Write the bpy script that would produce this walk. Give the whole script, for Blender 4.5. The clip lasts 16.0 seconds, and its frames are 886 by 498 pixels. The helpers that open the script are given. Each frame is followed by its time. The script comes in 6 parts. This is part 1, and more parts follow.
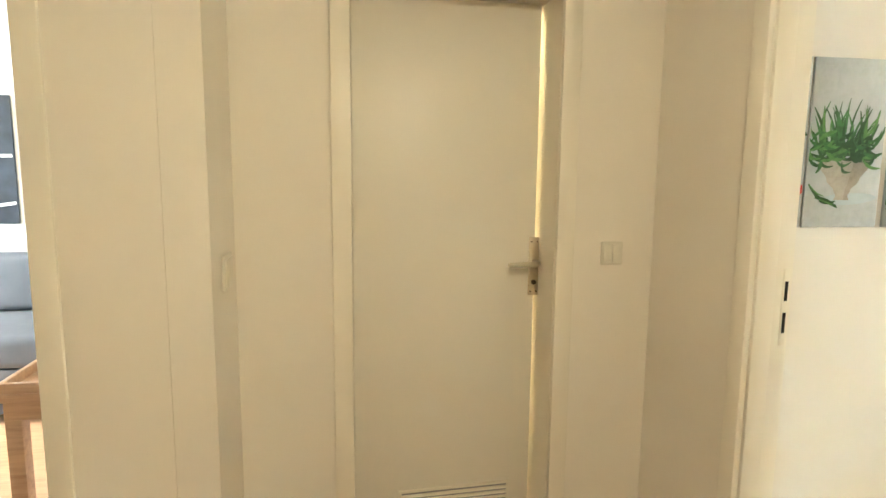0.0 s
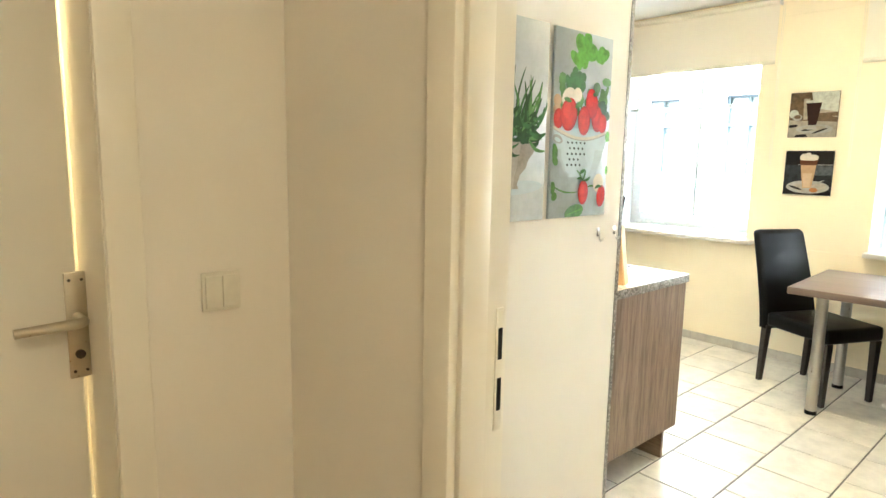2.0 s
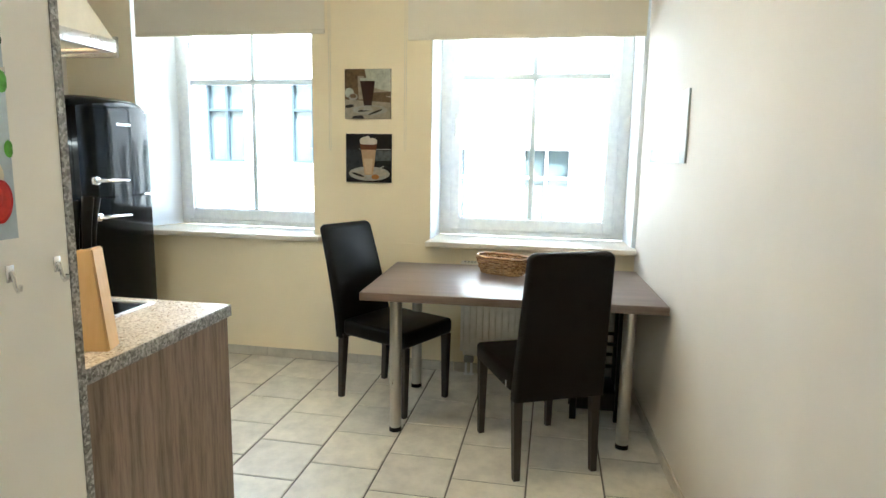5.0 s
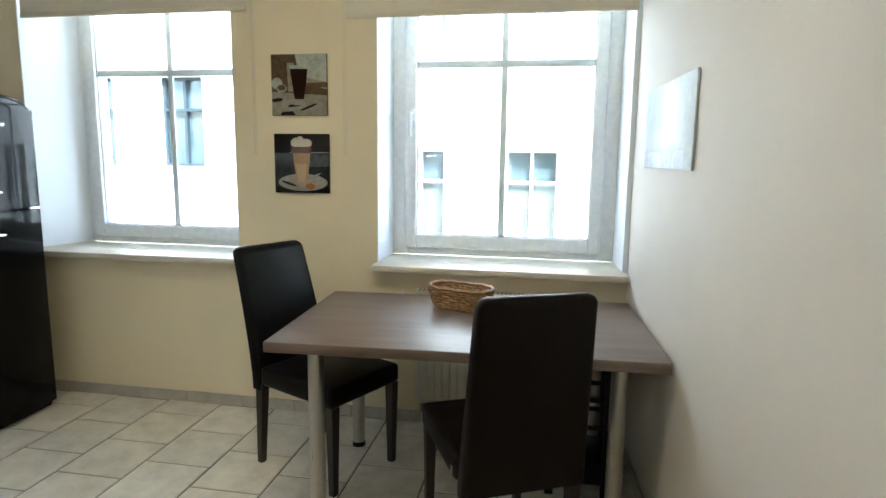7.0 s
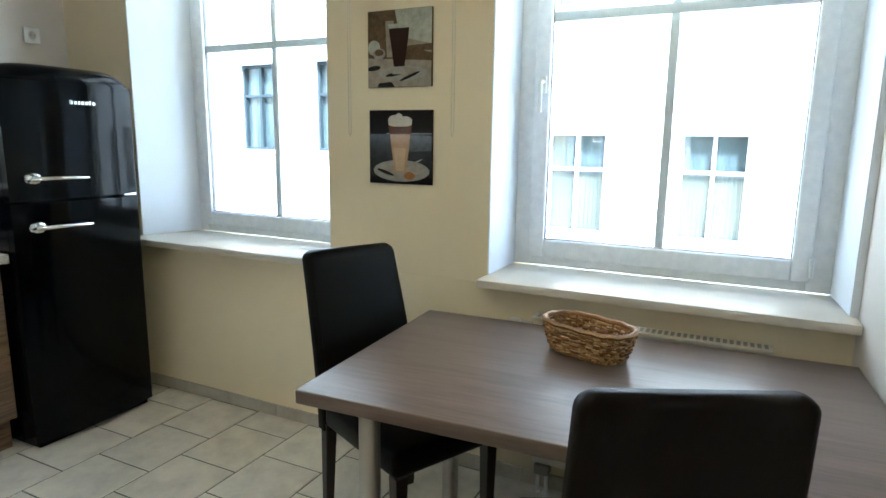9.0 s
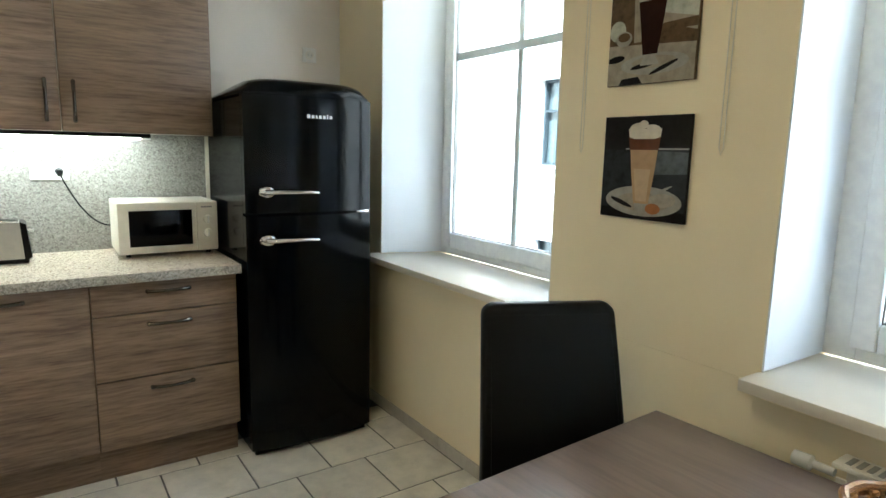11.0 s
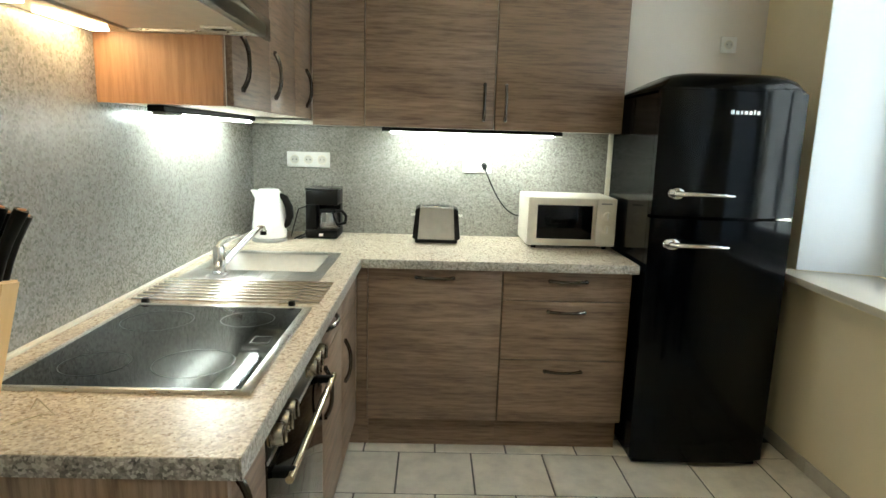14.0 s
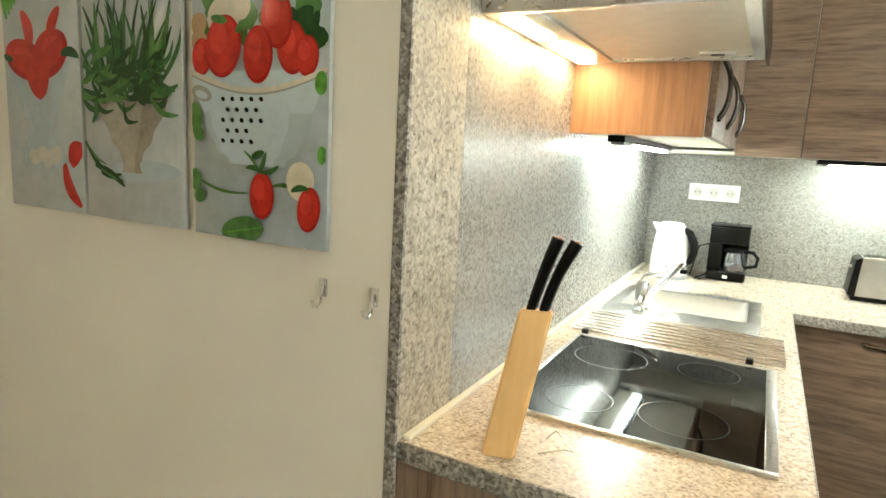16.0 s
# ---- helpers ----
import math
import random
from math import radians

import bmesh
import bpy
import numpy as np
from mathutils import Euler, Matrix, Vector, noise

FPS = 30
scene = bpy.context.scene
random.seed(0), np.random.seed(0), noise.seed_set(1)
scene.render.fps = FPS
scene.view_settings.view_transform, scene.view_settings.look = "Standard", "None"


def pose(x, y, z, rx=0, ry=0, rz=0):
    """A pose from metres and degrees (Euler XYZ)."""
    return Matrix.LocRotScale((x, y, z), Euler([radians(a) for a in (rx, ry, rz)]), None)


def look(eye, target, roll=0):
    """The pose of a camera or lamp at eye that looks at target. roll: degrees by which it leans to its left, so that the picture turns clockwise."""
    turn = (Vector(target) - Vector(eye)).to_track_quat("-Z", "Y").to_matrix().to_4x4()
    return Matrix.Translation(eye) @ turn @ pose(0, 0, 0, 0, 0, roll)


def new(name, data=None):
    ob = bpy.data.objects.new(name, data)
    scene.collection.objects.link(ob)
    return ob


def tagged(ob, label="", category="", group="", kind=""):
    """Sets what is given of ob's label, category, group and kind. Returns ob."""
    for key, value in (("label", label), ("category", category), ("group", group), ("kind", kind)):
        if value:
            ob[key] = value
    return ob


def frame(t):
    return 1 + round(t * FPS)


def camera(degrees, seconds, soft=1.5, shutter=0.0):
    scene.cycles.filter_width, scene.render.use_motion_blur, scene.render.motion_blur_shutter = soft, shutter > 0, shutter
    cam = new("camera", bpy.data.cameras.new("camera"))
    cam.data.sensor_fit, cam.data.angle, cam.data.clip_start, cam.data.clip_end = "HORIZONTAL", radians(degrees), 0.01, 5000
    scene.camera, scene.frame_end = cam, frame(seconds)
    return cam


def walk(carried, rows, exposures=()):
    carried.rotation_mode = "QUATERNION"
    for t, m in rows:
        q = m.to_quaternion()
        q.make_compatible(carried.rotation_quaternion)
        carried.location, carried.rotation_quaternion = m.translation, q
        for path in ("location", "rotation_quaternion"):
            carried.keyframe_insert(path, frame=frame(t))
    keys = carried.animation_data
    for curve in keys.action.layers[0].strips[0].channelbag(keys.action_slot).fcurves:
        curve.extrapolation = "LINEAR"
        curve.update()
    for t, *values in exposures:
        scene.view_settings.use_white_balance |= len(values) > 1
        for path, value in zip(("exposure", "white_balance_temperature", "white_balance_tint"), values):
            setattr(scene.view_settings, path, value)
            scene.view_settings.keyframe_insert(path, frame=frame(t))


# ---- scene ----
cam = camera(72.9, 16.0)
PATH = [
    (0, (-2.555, -2.057, 1.438), (-2.235, -0.101, 1.166), 0.6),
    (0.5, (-2.424, -1.882, 1.425), (-1.923, 0.036, 1.164), 0.1),
    (1, (-2.295, -1.663, 1.423), (-1.548, 0.174, 1.162), 0.3),
    (1.5, (-2.185, -1.494, 1.431), (-1.191, 0.218, 1.15), 0.7),
    (2, (-2.106, -1.302, 1.416), (-0.786, 0.171, 1.121), 1.0),
    (2.5, (-2.016, -1.206, 1.412), (-0.497, 0.055, 1.093), 1.1),
    (3, (-1.795, -1.103, 1.398), (-0.141, -0.028, 1.066), 1.2),
    (3.5, (-1.628, -1.051, 1.388), (0.145, -0.19, 1.05), 1.7),
    (4, (-1.489, -1.01, 1.396), (0.391, -0.414, 1.066), 1.6),
    (4.5, (-1.325, -0.983, 1.385), (0.603, -0.559, 1.066), 1.0),
    (5, (-1.116, -1.016, 1.389), (0.828, -0.663, 1.083), 1.0),
    (7.5, (-0.193, -1.128, 1.406), (1.755, -0.787, 1.107), 0.7),
    (8, (0.011, -1.109, 1.397), (1.946, -0.706, 1.09), 1.0),
    (8.5, (0.183, -1.095, 1.391), (2.075, -0.54, 1.055), 1.3),
    (9, (0.379, -1.129, 1.392), (2.15, -0.271, 1.041), 0.8),
    (11.5, (1.136, -0.965, 1.408), (2.052, 0.782, 1.079), 1.5),
    (12, (1.123, -0.936, 1.414), (1.825, 0.904, 1.063), 1.4),
    (12.5, (1.073, -0.914, 1.406), (1.608, 0.979, 1.043), 1.4),
    (13, (1.016, -0.882, 1.397), (1.379, 1.05, 1.029), 1.4),
    (13.5, (0.966, -0.871, 1.396), (1.18, 1.084, 1.034), 1.6),
    (14, (0.921, -0.872, 1.404), (0.964, 1.095, 1.044), 1.7),
    (14.5, (0.853, -0.859, 1.407), (0.723, 1.104, 1.048), 2.1),
    (15, (0.757, -0.837, 1.404), (0.377, 1.094, 1.047), 2.4),
    (15.5, (0.651, -0.823, 1.411), (0.007, 1.038, 1.061), 2.8),
    (16, (0.505, -0.84, 1.405), (-0.424, 0.902, 1.086), 3.0),
]

walk(cam, [(t, look(eye, target, roll)) for t, eye, target, roll in PATH],
     exposures=[(0.0, 4.35, 5700, 0), (0.5, 4.4, 5700, 0), (1.0, 4.4, 5700, 0), (1.7, 4.35, 5700, 0), (2.5, 4.1, 5600, 0), (4.0, 3.6, 5500, 0), (5.0, 3.15, 5500, 0), (7.5, 2.52, 5350, 0),
                (9.0, 2.48, 5150, -1), (11.5, 2.48, 5700, -1), (13.5, 2.48, 5850, -3), (15.0, 2.74, 5950, -4), (15.5, 2.9, 5950, -3), (16.0, 3.18, 5950, -2)])

# ---------------------------------------------------------------- world and sun
world = bpy.data.worlds.new("world")
scene.world = world
world.use_nodes = True
wn = world.node_tree.nodes
sky = wn.new("ShaderNodeTexSky")
sky.sky_type = "NISHITA"
sky.sun_disc = False
sky.sun_elevation = radians(42)
sky.sun_rotation = radians(250)
sky.air_density, sky.dust_density = 1.0, 3.0
wn["Background"].inputs[1].default_value = 0.15
world.node_tree.links.new(sky.outputs[0], wn["Background"].inputs[0])

sun = new("sun", bpy.data.lights.new("sun", "SUN"))
sun.data.energy, sun.data.angle, sun.data.color = 5.0, radians(8), (1.0, 0.985, 0.96)
sun.matrix_world = look((-8, -5, 10), (0, 0, 0))

# fill lamp standing in for daylight, in an added, unseen living room opening
window_light = new("window_light", bpy.data.lights.new("window_light", "AREA"))
window_light.data.shape, window_light.data.size, window_light.data.size_y = "RECTANGLE", 1.7, 1.4
window_light.data.energy, window_light.data.color = 4.0, (0.86, 0.92, 1.0)
window_light.matrix_world = look((-6.58, 0.9, 1.57), (-5.0, 0.9, 1.45))


# ---------------------------------------------------------------- materials
def mat(name):
    m = bpy.data.materials.new(name)
    m.use_nodes = True
    nt = m.node_tree
    return m, nt, nt.nodes["Principled BSDF"]


def coords(nt, scale=(1, 1, 1)):
    tc = nt.nodes.new("ShaderNodeTexCoord")
    mp = nt.nodes.new("ShaderNodeMapping")
    mp.inputs["Scale"].default_value = scale
    nt.links.new(tc.outputs["Object"], mp.inputs["Vector"])
    return mp.outputs[0]


def noise_tex(nt, vec, scale, detail=4.0, rough=0.55):
    n = nt.nodes.new("ShaderNodeTexNoise")
    n.inputs["Scale"].default_value, n.inputs["Detail"].default_value, n.inputs["Roughness"].default_value = scale, detail, rough
    nt.links.new(vec, n.inputs["Vector"])
    return n.outputs["Fac"]


def ramp(nt, fac, stops):
    r = nt.nodes.new("ShaderNodeValToRGB")
    els = r.color_ramp.elements
    while len(els) < len(stops):
        els.new(0.5)
    for e, (p, c) in zip(els, stops):
        e.position, e.color = p, (*c, 1)
    nt.links.new(fac, r.inputs[0])
    return r.outputs[0]


def mixc(nt, fac, a, b, mode="MIX"):
    m = nt.nodes.new("ShaderNodeMix")
    m.data_type, m.blend_type = "RGBA", mode
    for sock, v in ((m.inputs[0], fac), (m.inputs[6], a), (m.inputs[7], b)):
        if isinstance(v, (int, float)):
            sock.default_value = v
        elif isinstance(v, tuple):
            sock.default_value = (*v, 1)
        else:
            nt.links.new(v, sock)
    return m.outputs[2]


def bump(nt, bsdf, height, strength=0.2, dist=0.002):
    b = nt.nodes.new("ShaderNodeBump")
    b.inputs["Strength"].default_value, b.inputs["Distance"].default_value = strength, dist
    nt.links.new(height, b.inputs["Height"])
    nt.links.new(b.outputs[0], bsdf.inputs["Normal"])


def spread(nt, fac, lo, hi):
    r = nt.nodes.new("ShaderNodeMapRange")
    r.inputs["To Min"].default_value, r.inputs["To Max"].default_value = lo, hi
    nt.links.new(fac, r.inputs["Value"])
    return r.outputs[0]


def painted(name, col, rough=0.6, vary=0.06, grain=0.15, size=2.0):
    """Painted or plain surface with broad unevenness and fine grain."""
    m, nt, b = mat(name)
    v = coords(nt)
    big = noise_tex(nt, v, size, 3)
    dark = tuple(c * (1 - vary) for c in col)
    light = tuple(min(1, c * (1 + vary)) for c in col)
    nt.links.new(ramp(nt, big, [(0.3, dark), (0.7, light)]), b.inputs["Base Color"])
    nt.links.new(spread(nt, noise_tex(nt, v, 9, 3), rough - 0.06, rough + 0.08), b.inputs["Roughness"])
    if grain:
        bump(nt, b, noise_tex(nt, v, 220, 3), grain, 0.001)
    return m


def hide(name, col, rough):
    """Upholstery leather: fine pores over a low sheen."""
    m = painted(name, col, rough, 0.15, 0.35, 5)
    m.node_tree.nodes["Principled BSDF"].inputs["Specular IOR Level"].default_value = 0.14
    return m


def printed(name, col, vary=0.4):
    """Photographic print under glass: mottled tone with a glossy coat."""
    m, nt, b = mat(name)
    v = coords(nt)
    n = noise_tex(nt, v, 38, 5, 0.6)
    n2 = noise_tex(nt, v, 9, 2)
    c1 = ramp(nt, n, [(0.32, tuple(c * (1 - vary) for c in col)), (0.5, col), (0.7, tuple(min(1, c * (1 + vary * 0.7)) for c in col))])
    c2 = ramp(nt, n2, [(0.3, (0.90, 0.90, 0.90)), (0.7, (1.0, 1.0, 1.0))])
    nt.links.new(mixc(nt, 1.0, c1, c2, "MULTIPLY"), b.inputs["Base Color"])
    b.inputs["Roughness"].default_value = 0.4
    b.inputs["Specular IOR Level"].default_value = 0.1
    b.inputs["Coat Weight"].default_value = 0.22
    b.inputs["Coat Roughness"].default_value = 0.12
    return m


def metal(name, col, rough, brushed=None):
    m, nt, b = mat(name)
    b.inputs["Metallic"].default_value = 1
    v = coords(nt, brushed or (1, 1, 1))
    n = noise_tex(nt, v, 60, 3)
    nt.links.new(ramp(nt, n, [(0.3, tuple(c * 0.92 for c in col)), (0.7, col)]), b.inputs["Base Color"])
    nt.links.new(spread(nt, n, rough * 0.75, rough * 1.3), b.inputs["Roughness"])
    return m


def wood(name, dark, mid, light, along, rough=0.45, fine=1.0, gloss=0.5):
    """Grained board; along is the axis the grain runs on."""
    m, nt, b = mat(name)
    sc = [7.0, 7.0, 7.0]
    sc["xyz".index(along)] = 0.55
    v = coords(nt, tuple(sc))
    oi = nt.nodes.new("ShaderNodeObjectInfo")
    add = nt.nodes.new("ShaderNodeVectorMath")
    add.operation = "MULTIPLY_ADD"
    comb = nt.nodes.new("ShaderNodeCombineXYZ")
    for k in range(3):
        nt.links.new(oi.outputs["Random"], comb.inputs[k])
    add.inputs[1].default_value = (13.0, 13.0, 13.0)
    nt.links.new(comb.outputs[0], add.inputs[0])
    nt.links.new(v, add.inputs[2])
    v = add.outputs[0]
    broad = noise_tex(nt, v, 2.2, 5, 0.6)
    lines = noise_tex(nt, v, 9.0 * fine, 6, 0.65)
    c1 = ramp(nt, broad, [(0.32, dark), (0.5, mid), (0.68, light)])
    c2 = ramp(nt, lines, [(0.38, dark), (0.52, mid), (0.75, light)])
    col = mixc(nt, 0.55, c1, c2)
    nt.links.new(col, b.inputs["Base Color"])
    nt.links.new(spread(nt, lines, rough - 0.08, rough + 0.1), b.inputs["Roughness"])
    b.inputs["Specular IOR Level"].default_value = gloss
    bump(nt, b, lines, 0.12, 0.001)
    return m


def granite(name, tones, rough, scale=150.0):
    """Speckled stone print: crystal cells in several tones with broad clouds."""
    m, nt, b = mat(name)
    v = coords(nt)
    vo = nt.nodes.new("ShaderNodeTexVoronoi")
    vo.inputs["Scale"].default_value = scale
    nt.links.new(v, vo.inputs["Vector"])
    sep = nt.nodes.new("ShaderNodeSeparateColor")
    nt.links.new(vo.outputs["Color"], sep.inputs[0])
    fine = ramp(nt, sep.outputs[0], [(0.0, tones[0]), (0.25, tones[1]), (0.6, tones[2]), (1.0, tones[3])])
    mid = ramp(nt, noise_tex(nt, v, scale * 0.35, 5, 0.7), [(0.36, tones[0]), (0.5, tones[2]), (0.66, tones[3])])
    col = mixc(nt, 0.35, fine, mid)
    cloud = ramp(nt, noise_tex(nt, v, 7, 4), [(0.3, (0.86, 0.85, 0.84)), (0.7, (1.0, 1.0, 1.0))])
    nt.links.new(mixc(nt, 1.0, col, cloud, "MULTIPLY"), b.inputs["Base Color"])
    nt.links.new(spread(nt, sep.outputs[1], rough - 0.05, rough + 0.05), b.inputs["Roughness"])
    bump(nt, b, sep.outputs[0], 0.05, 0.0005)
    return m


def glow(name, col, strength):
    m, nt, b = mat(name)
    b.inputs["Base Color"].default_value = (*col, 1)
    b.inputs["Emission Color"].default_value = (*col, 1)
    b.inputs["Emission Strength"].default_value = strength
    return m


def plain(name, col, rough=0.5, metallic=0.0, coat=0.0, spec=0.5):
    m, nt, b = mat(name)
    v = coords(nt)
    n = noise_tex(nt, v, 25, 4)
    nt.links.new(ramp(nt, n, [(0.3, tuple(c * 0.93 for c in col)), (0.7, tuple(min(1, c * 1.05) for c in col))]), b.inputs["Base Color"])
    nt.links.new(spread(nt, n, max(0.02, rough * 0.88), min(1, rough * 1.12)), b.inputs["Roughness"])
    b.inputs["Metallic"].default_value = metallic
    b.inputs["Coat Weight"].default_value = coat
    b.inputs["Coat Roughness"].default_value = 0.06
    b.inputs["Specular IOR Level"].default_value = spec
    return m


def glazing(name, tint=(1, 1, 1), gloss=0.06):
    m = bpy.data.materials.new(name)
    m.use_nodes = True
    nt = m.node_tree
    nt.nodes.remove(nt.nodes["Principled BSDF"])
    tr, gl, mx = nt.nodes.new("ShaderNodeBsdfTransparent"), nt.nodes.new("ShaderNodeBsdfGlossy"), nt.nodes.new("ShaderNodeMixShader")
    tr.inputs[0].default_value = (*tint, 1)
    gl.inputs["Roughness"].default_value = 0.02
    mx.inputs[0].default_value = gloss
    nt.links.new(tr.outputs[0], mx.inputs[1])
    nt.links.new(gl.outputs[0], mx.inputs[2])
    nt.links.new(mx.outputs[0], nt.nodes["Material Output"].inputs[0])
    return m


def tile_mat(name, base):
    m, nt, b = mat(name)
    v = coords(nt)
    oi = nt.nodes.new("ShaderNodeObjectInfo")
    add = nt.nodes.new("ShaderNodeVectorMath")
    add.operation = "ADD"
    comb = nt.nodes.new("ShaderNodeCombineXYZ")
    mul = nt.nodes.new("ShaderNodeMath")
    mul.operation = "MULTIPLY"
    mul.inputs[1].default_value = 40
    nt.links.new(oi.outputs["Random"], mul.inputs[0])
    nt.links.new(mul.outputs[0], comb.inputs[2])
    nt.links.new(v, add.inputs[0])
    nt.links.new(comb.outputs[0], add.inputs[1])
    cloud = noise_tex(nt, add.outputs[0], 9, 6, 0.65)
    lo, hi = tuple(c * 0.8 for c in base), tuple(min(1, c * 1.12) for c in base)
    c = ramp(nt, cloud, [(0.3, lo), (0.55, base), (0.75, hi)])
    tint = ramp(nt, oi.outputs["Random"], [(0.0, (0.9, 0.9, 0.91)), (1.0, (1.0, 0.99, 0.97))])
    nt.links.new(mixc(nt, 1.0, c, tint, "MULTIPLY"), b.inputs["Base Color"])
    nt.links.new(spread(nt, cloud, 0.29, 0.43), b.inputs["Roughness"])
    bump(nt, b, noise_tex(nt, add.outputs[0], 60, 4), 0.12, 0.001)
    return m


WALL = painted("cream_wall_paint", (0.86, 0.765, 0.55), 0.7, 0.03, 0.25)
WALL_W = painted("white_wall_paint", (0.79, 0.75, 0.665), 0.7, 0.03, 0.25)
# Darkened copy of the white wall paint; offsets daylight too strong on two walls
WALL_DIM = painted("dimmed_beige_wall_paint", (0.70, 0.655, 0.595), 0.7, 0.03, 0.25)
HALLW = painted("hall_wall_paint", (0.81, 0.76, 0.66), 0.65, 0.03, 0.25)
CEIL = painted("ceiling_paint", (0.84, 0.83, 0.80), 0.8, 0.02, 0.2)
DOORW = painted("door_lacquer", (0.80, 0.76, 0.66), 0.35, 0.02, 0.05)
FRAMEW = painted("frame_lacquer", (0.82, 0.77, 0.65), 0.35, 0.02, 0.04)
# Daylight's blue cast is put into the whites of frames and reveals
PVC = plain("white_pvc", (0.89, 0.93, 0.98), 0.3)
REVEAL = painted("sky_tinted_reveal_plaster", (0.82, 0.87, 0.94), 0.7, 0.02, 0.2)
MUNTIN = plain("grey_white_muntin", (0.68, 0.75, 0.78), 0.4)
TILE = tile_mat("stoneware_tile", (0.80, 0.765, 0.68))
SKIRT = tile_mat("skirting_tile", (0.56, 0.52, 0.44))
GROUT = painted("grey_grout", (0.15, 0.145, 0.135), 0.85, 0.1, 0.3, 6)
LAMINATE = wood("hall_laminate", (0.25, 0.15, 0.08), (0.36, 0.23, 0.12), (0.45, 0.30, 0.17), "y")
SILL = painted("beige_marble_sill", (0.70, 0.65, 0.56), 0.34, 0.04, 0.0, 6)
W_X = wood("walnut_front_x", (0.088, 0.052, 0.032), (0.225, 0.156, 0.108), (0.335, 0.246, 0.176), "x", 0.45, 1.5)
W_Y = wood("walnut_front_y", (0.088, 0.052, 0.032), (0.225, 0.156, 0.108), (0.335, 0.246, 0.176), "y", 0.45, 1.5)
W_Z = wood("walnut_front_z", (0.088, 0.052, 0.032), (0.225, 0.156, 0.108), (0.335, 0.246, 0.176), "z", 0.45, 1.5)
W_EDGE = wood("dark_edge_wood", (0.10, 0.06, 0.035), (0.16, 0.10, 0.06), (0.2, 0.13, 0.08), "z")
W_SIDE = wood("orange_cabinet_side", (0.24, 0.125, 0.065), (0.36, 0.20, 0.11), (0.44, 0.26, 0.15), "z", 0.4)
W_TABLE = wood("grey_brown_tabletop", (0.11, 0.078, 0.062), (0.168, 0.124, 0.10), (0.22, 0.168, 0.138), "y", 0.34)
W_BEECH = wood("beech_block", (0.66, 0.41, 0.16), (0.72, 0.47, 0.20), (0.76, 0.52, 0.25), "z", 0.45)
W_OAK = wood("oak_table", (0.30, 0.16, 0.08), (0.42, 0.25, 0.13), (0.52, 0.33, 0.18), "x", 0.45)
W_LEG = wood("dark_stained_leg", (0.012, 0.008, 0.006), (0.02, 0.013, 0.01), (0.03, 0.02, 0.016), "z", 0.4)
CARCASS = plain("white_carcass_board", (0.70, 0.68, 0.60), 0.5)
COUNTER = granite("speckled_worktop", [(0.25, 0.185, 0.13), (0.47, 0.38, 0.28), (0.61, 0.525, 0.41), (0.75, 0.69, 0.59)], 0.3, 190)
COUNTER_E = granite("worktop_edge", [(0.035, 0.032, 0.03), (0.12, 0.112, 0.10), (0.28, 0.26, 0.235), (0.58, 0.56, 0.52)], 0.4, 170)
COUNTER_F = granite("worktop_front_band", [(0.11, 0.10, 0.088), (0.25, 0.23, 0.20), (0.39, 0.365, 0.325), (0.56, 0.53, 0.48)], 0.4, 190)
SPLASH = granite("speckled_backsplash", [(0.135, 0.131, 0.118), (0.225, 0.220, 0.200), (0.305, 0.299, 0.275), (0.385, 0.378, 0.350)], 0.28, 170)
SPLASH_M = granite("matt_warm_speckle", [(0.12, 0.10, 0.075), (0.31, 0.275, 0.215), (0.46, 0.42, 0.34), (0.62, 0.58, 0.49)], 0.6, 140)
STEEL = metal("brushed_steel", (0.62, 0.61, 0.59), 0.28, (1, 30, 1))
STEEL_D = metal("satin_steel_leg", (0.50, 0.48, 0.45), 0.3, (1, 1, 0.1))
STEEL_K = metal("dark_panel_steel", (0.045, 0.043, 0.040), 0.3, (1, 30, 1))
KNOBSTEEL = metal("worn_knob_steel", (0.30, 0.285, 0.25), 0.24)
GOLDEN = metal("brass_and_warm_tint", (0.62, 0.55, 0.38), 0.22)
RODS = metal("satin_rack_rod", (0.66, 0.63, 0.60), 0.2)
SINKSTEEL = metal("satin_sink_steel", (0.74, 0.72, 0.68), 0.42)
CHROME = metal("chrome", (0.80, 0.80, 0.80), 0.08)
PEWTER = metal("dark_pewter_handle", (0.12, 0.11, 0.10), 0.18)
COPPER = metal("copper_rivet", (0.55, 0.27, 0.14), 0.35)
BRASS = metal("brushed_nickel", (0.62, 0.56, 0.44), 0.3)
BLACKGLOSS = plain("black_gloss_enamel", (0.0012, 0.0017, 0.0028), 0.11, 0, 0.0, 0.15)
BLACKMAT = plain("black_plastic", (0.0025, 0.0025, 0.0025), 0.38, 0, 0, 0.18)
BLACKGLASS = plain("black_ceramic_glass", (0.002, 0.002, 0.002), 0.045, 0, 0.0, 0.45)
PRINTLINE = plain("grey_glass_print", (0.007, 0.007, 0.007), 0.3)
LEATHER = hide("black_leather", (0.0032, 0.003, 0.003), 0.40)
LEATHER_B = hide("dark_brown_leather", (0.0055, 0.0035, 0.0028), 0.46)
CREAMP = plain("cream_plastic", (0.74, 0.71, 0.62), 0.35)
WHITEP = plain("white_plastic", (0.84, 0.84, 0.82), 0.25)
SWITCHP = plain("switch_plastic", (0.74, 0.70, 0.58), 0.35)
SOCKETP = plain("socket_recess_plastic", (0.58, 0.57, 0.53), 0.4)
GREYP = plain("grey_plastic", (0.30, 0.30, 0.29), 0.4)
GREYMETAL = plain("grey_toaster_steel", (0.46, 0.45, 0.42), 0.32, 0.6)
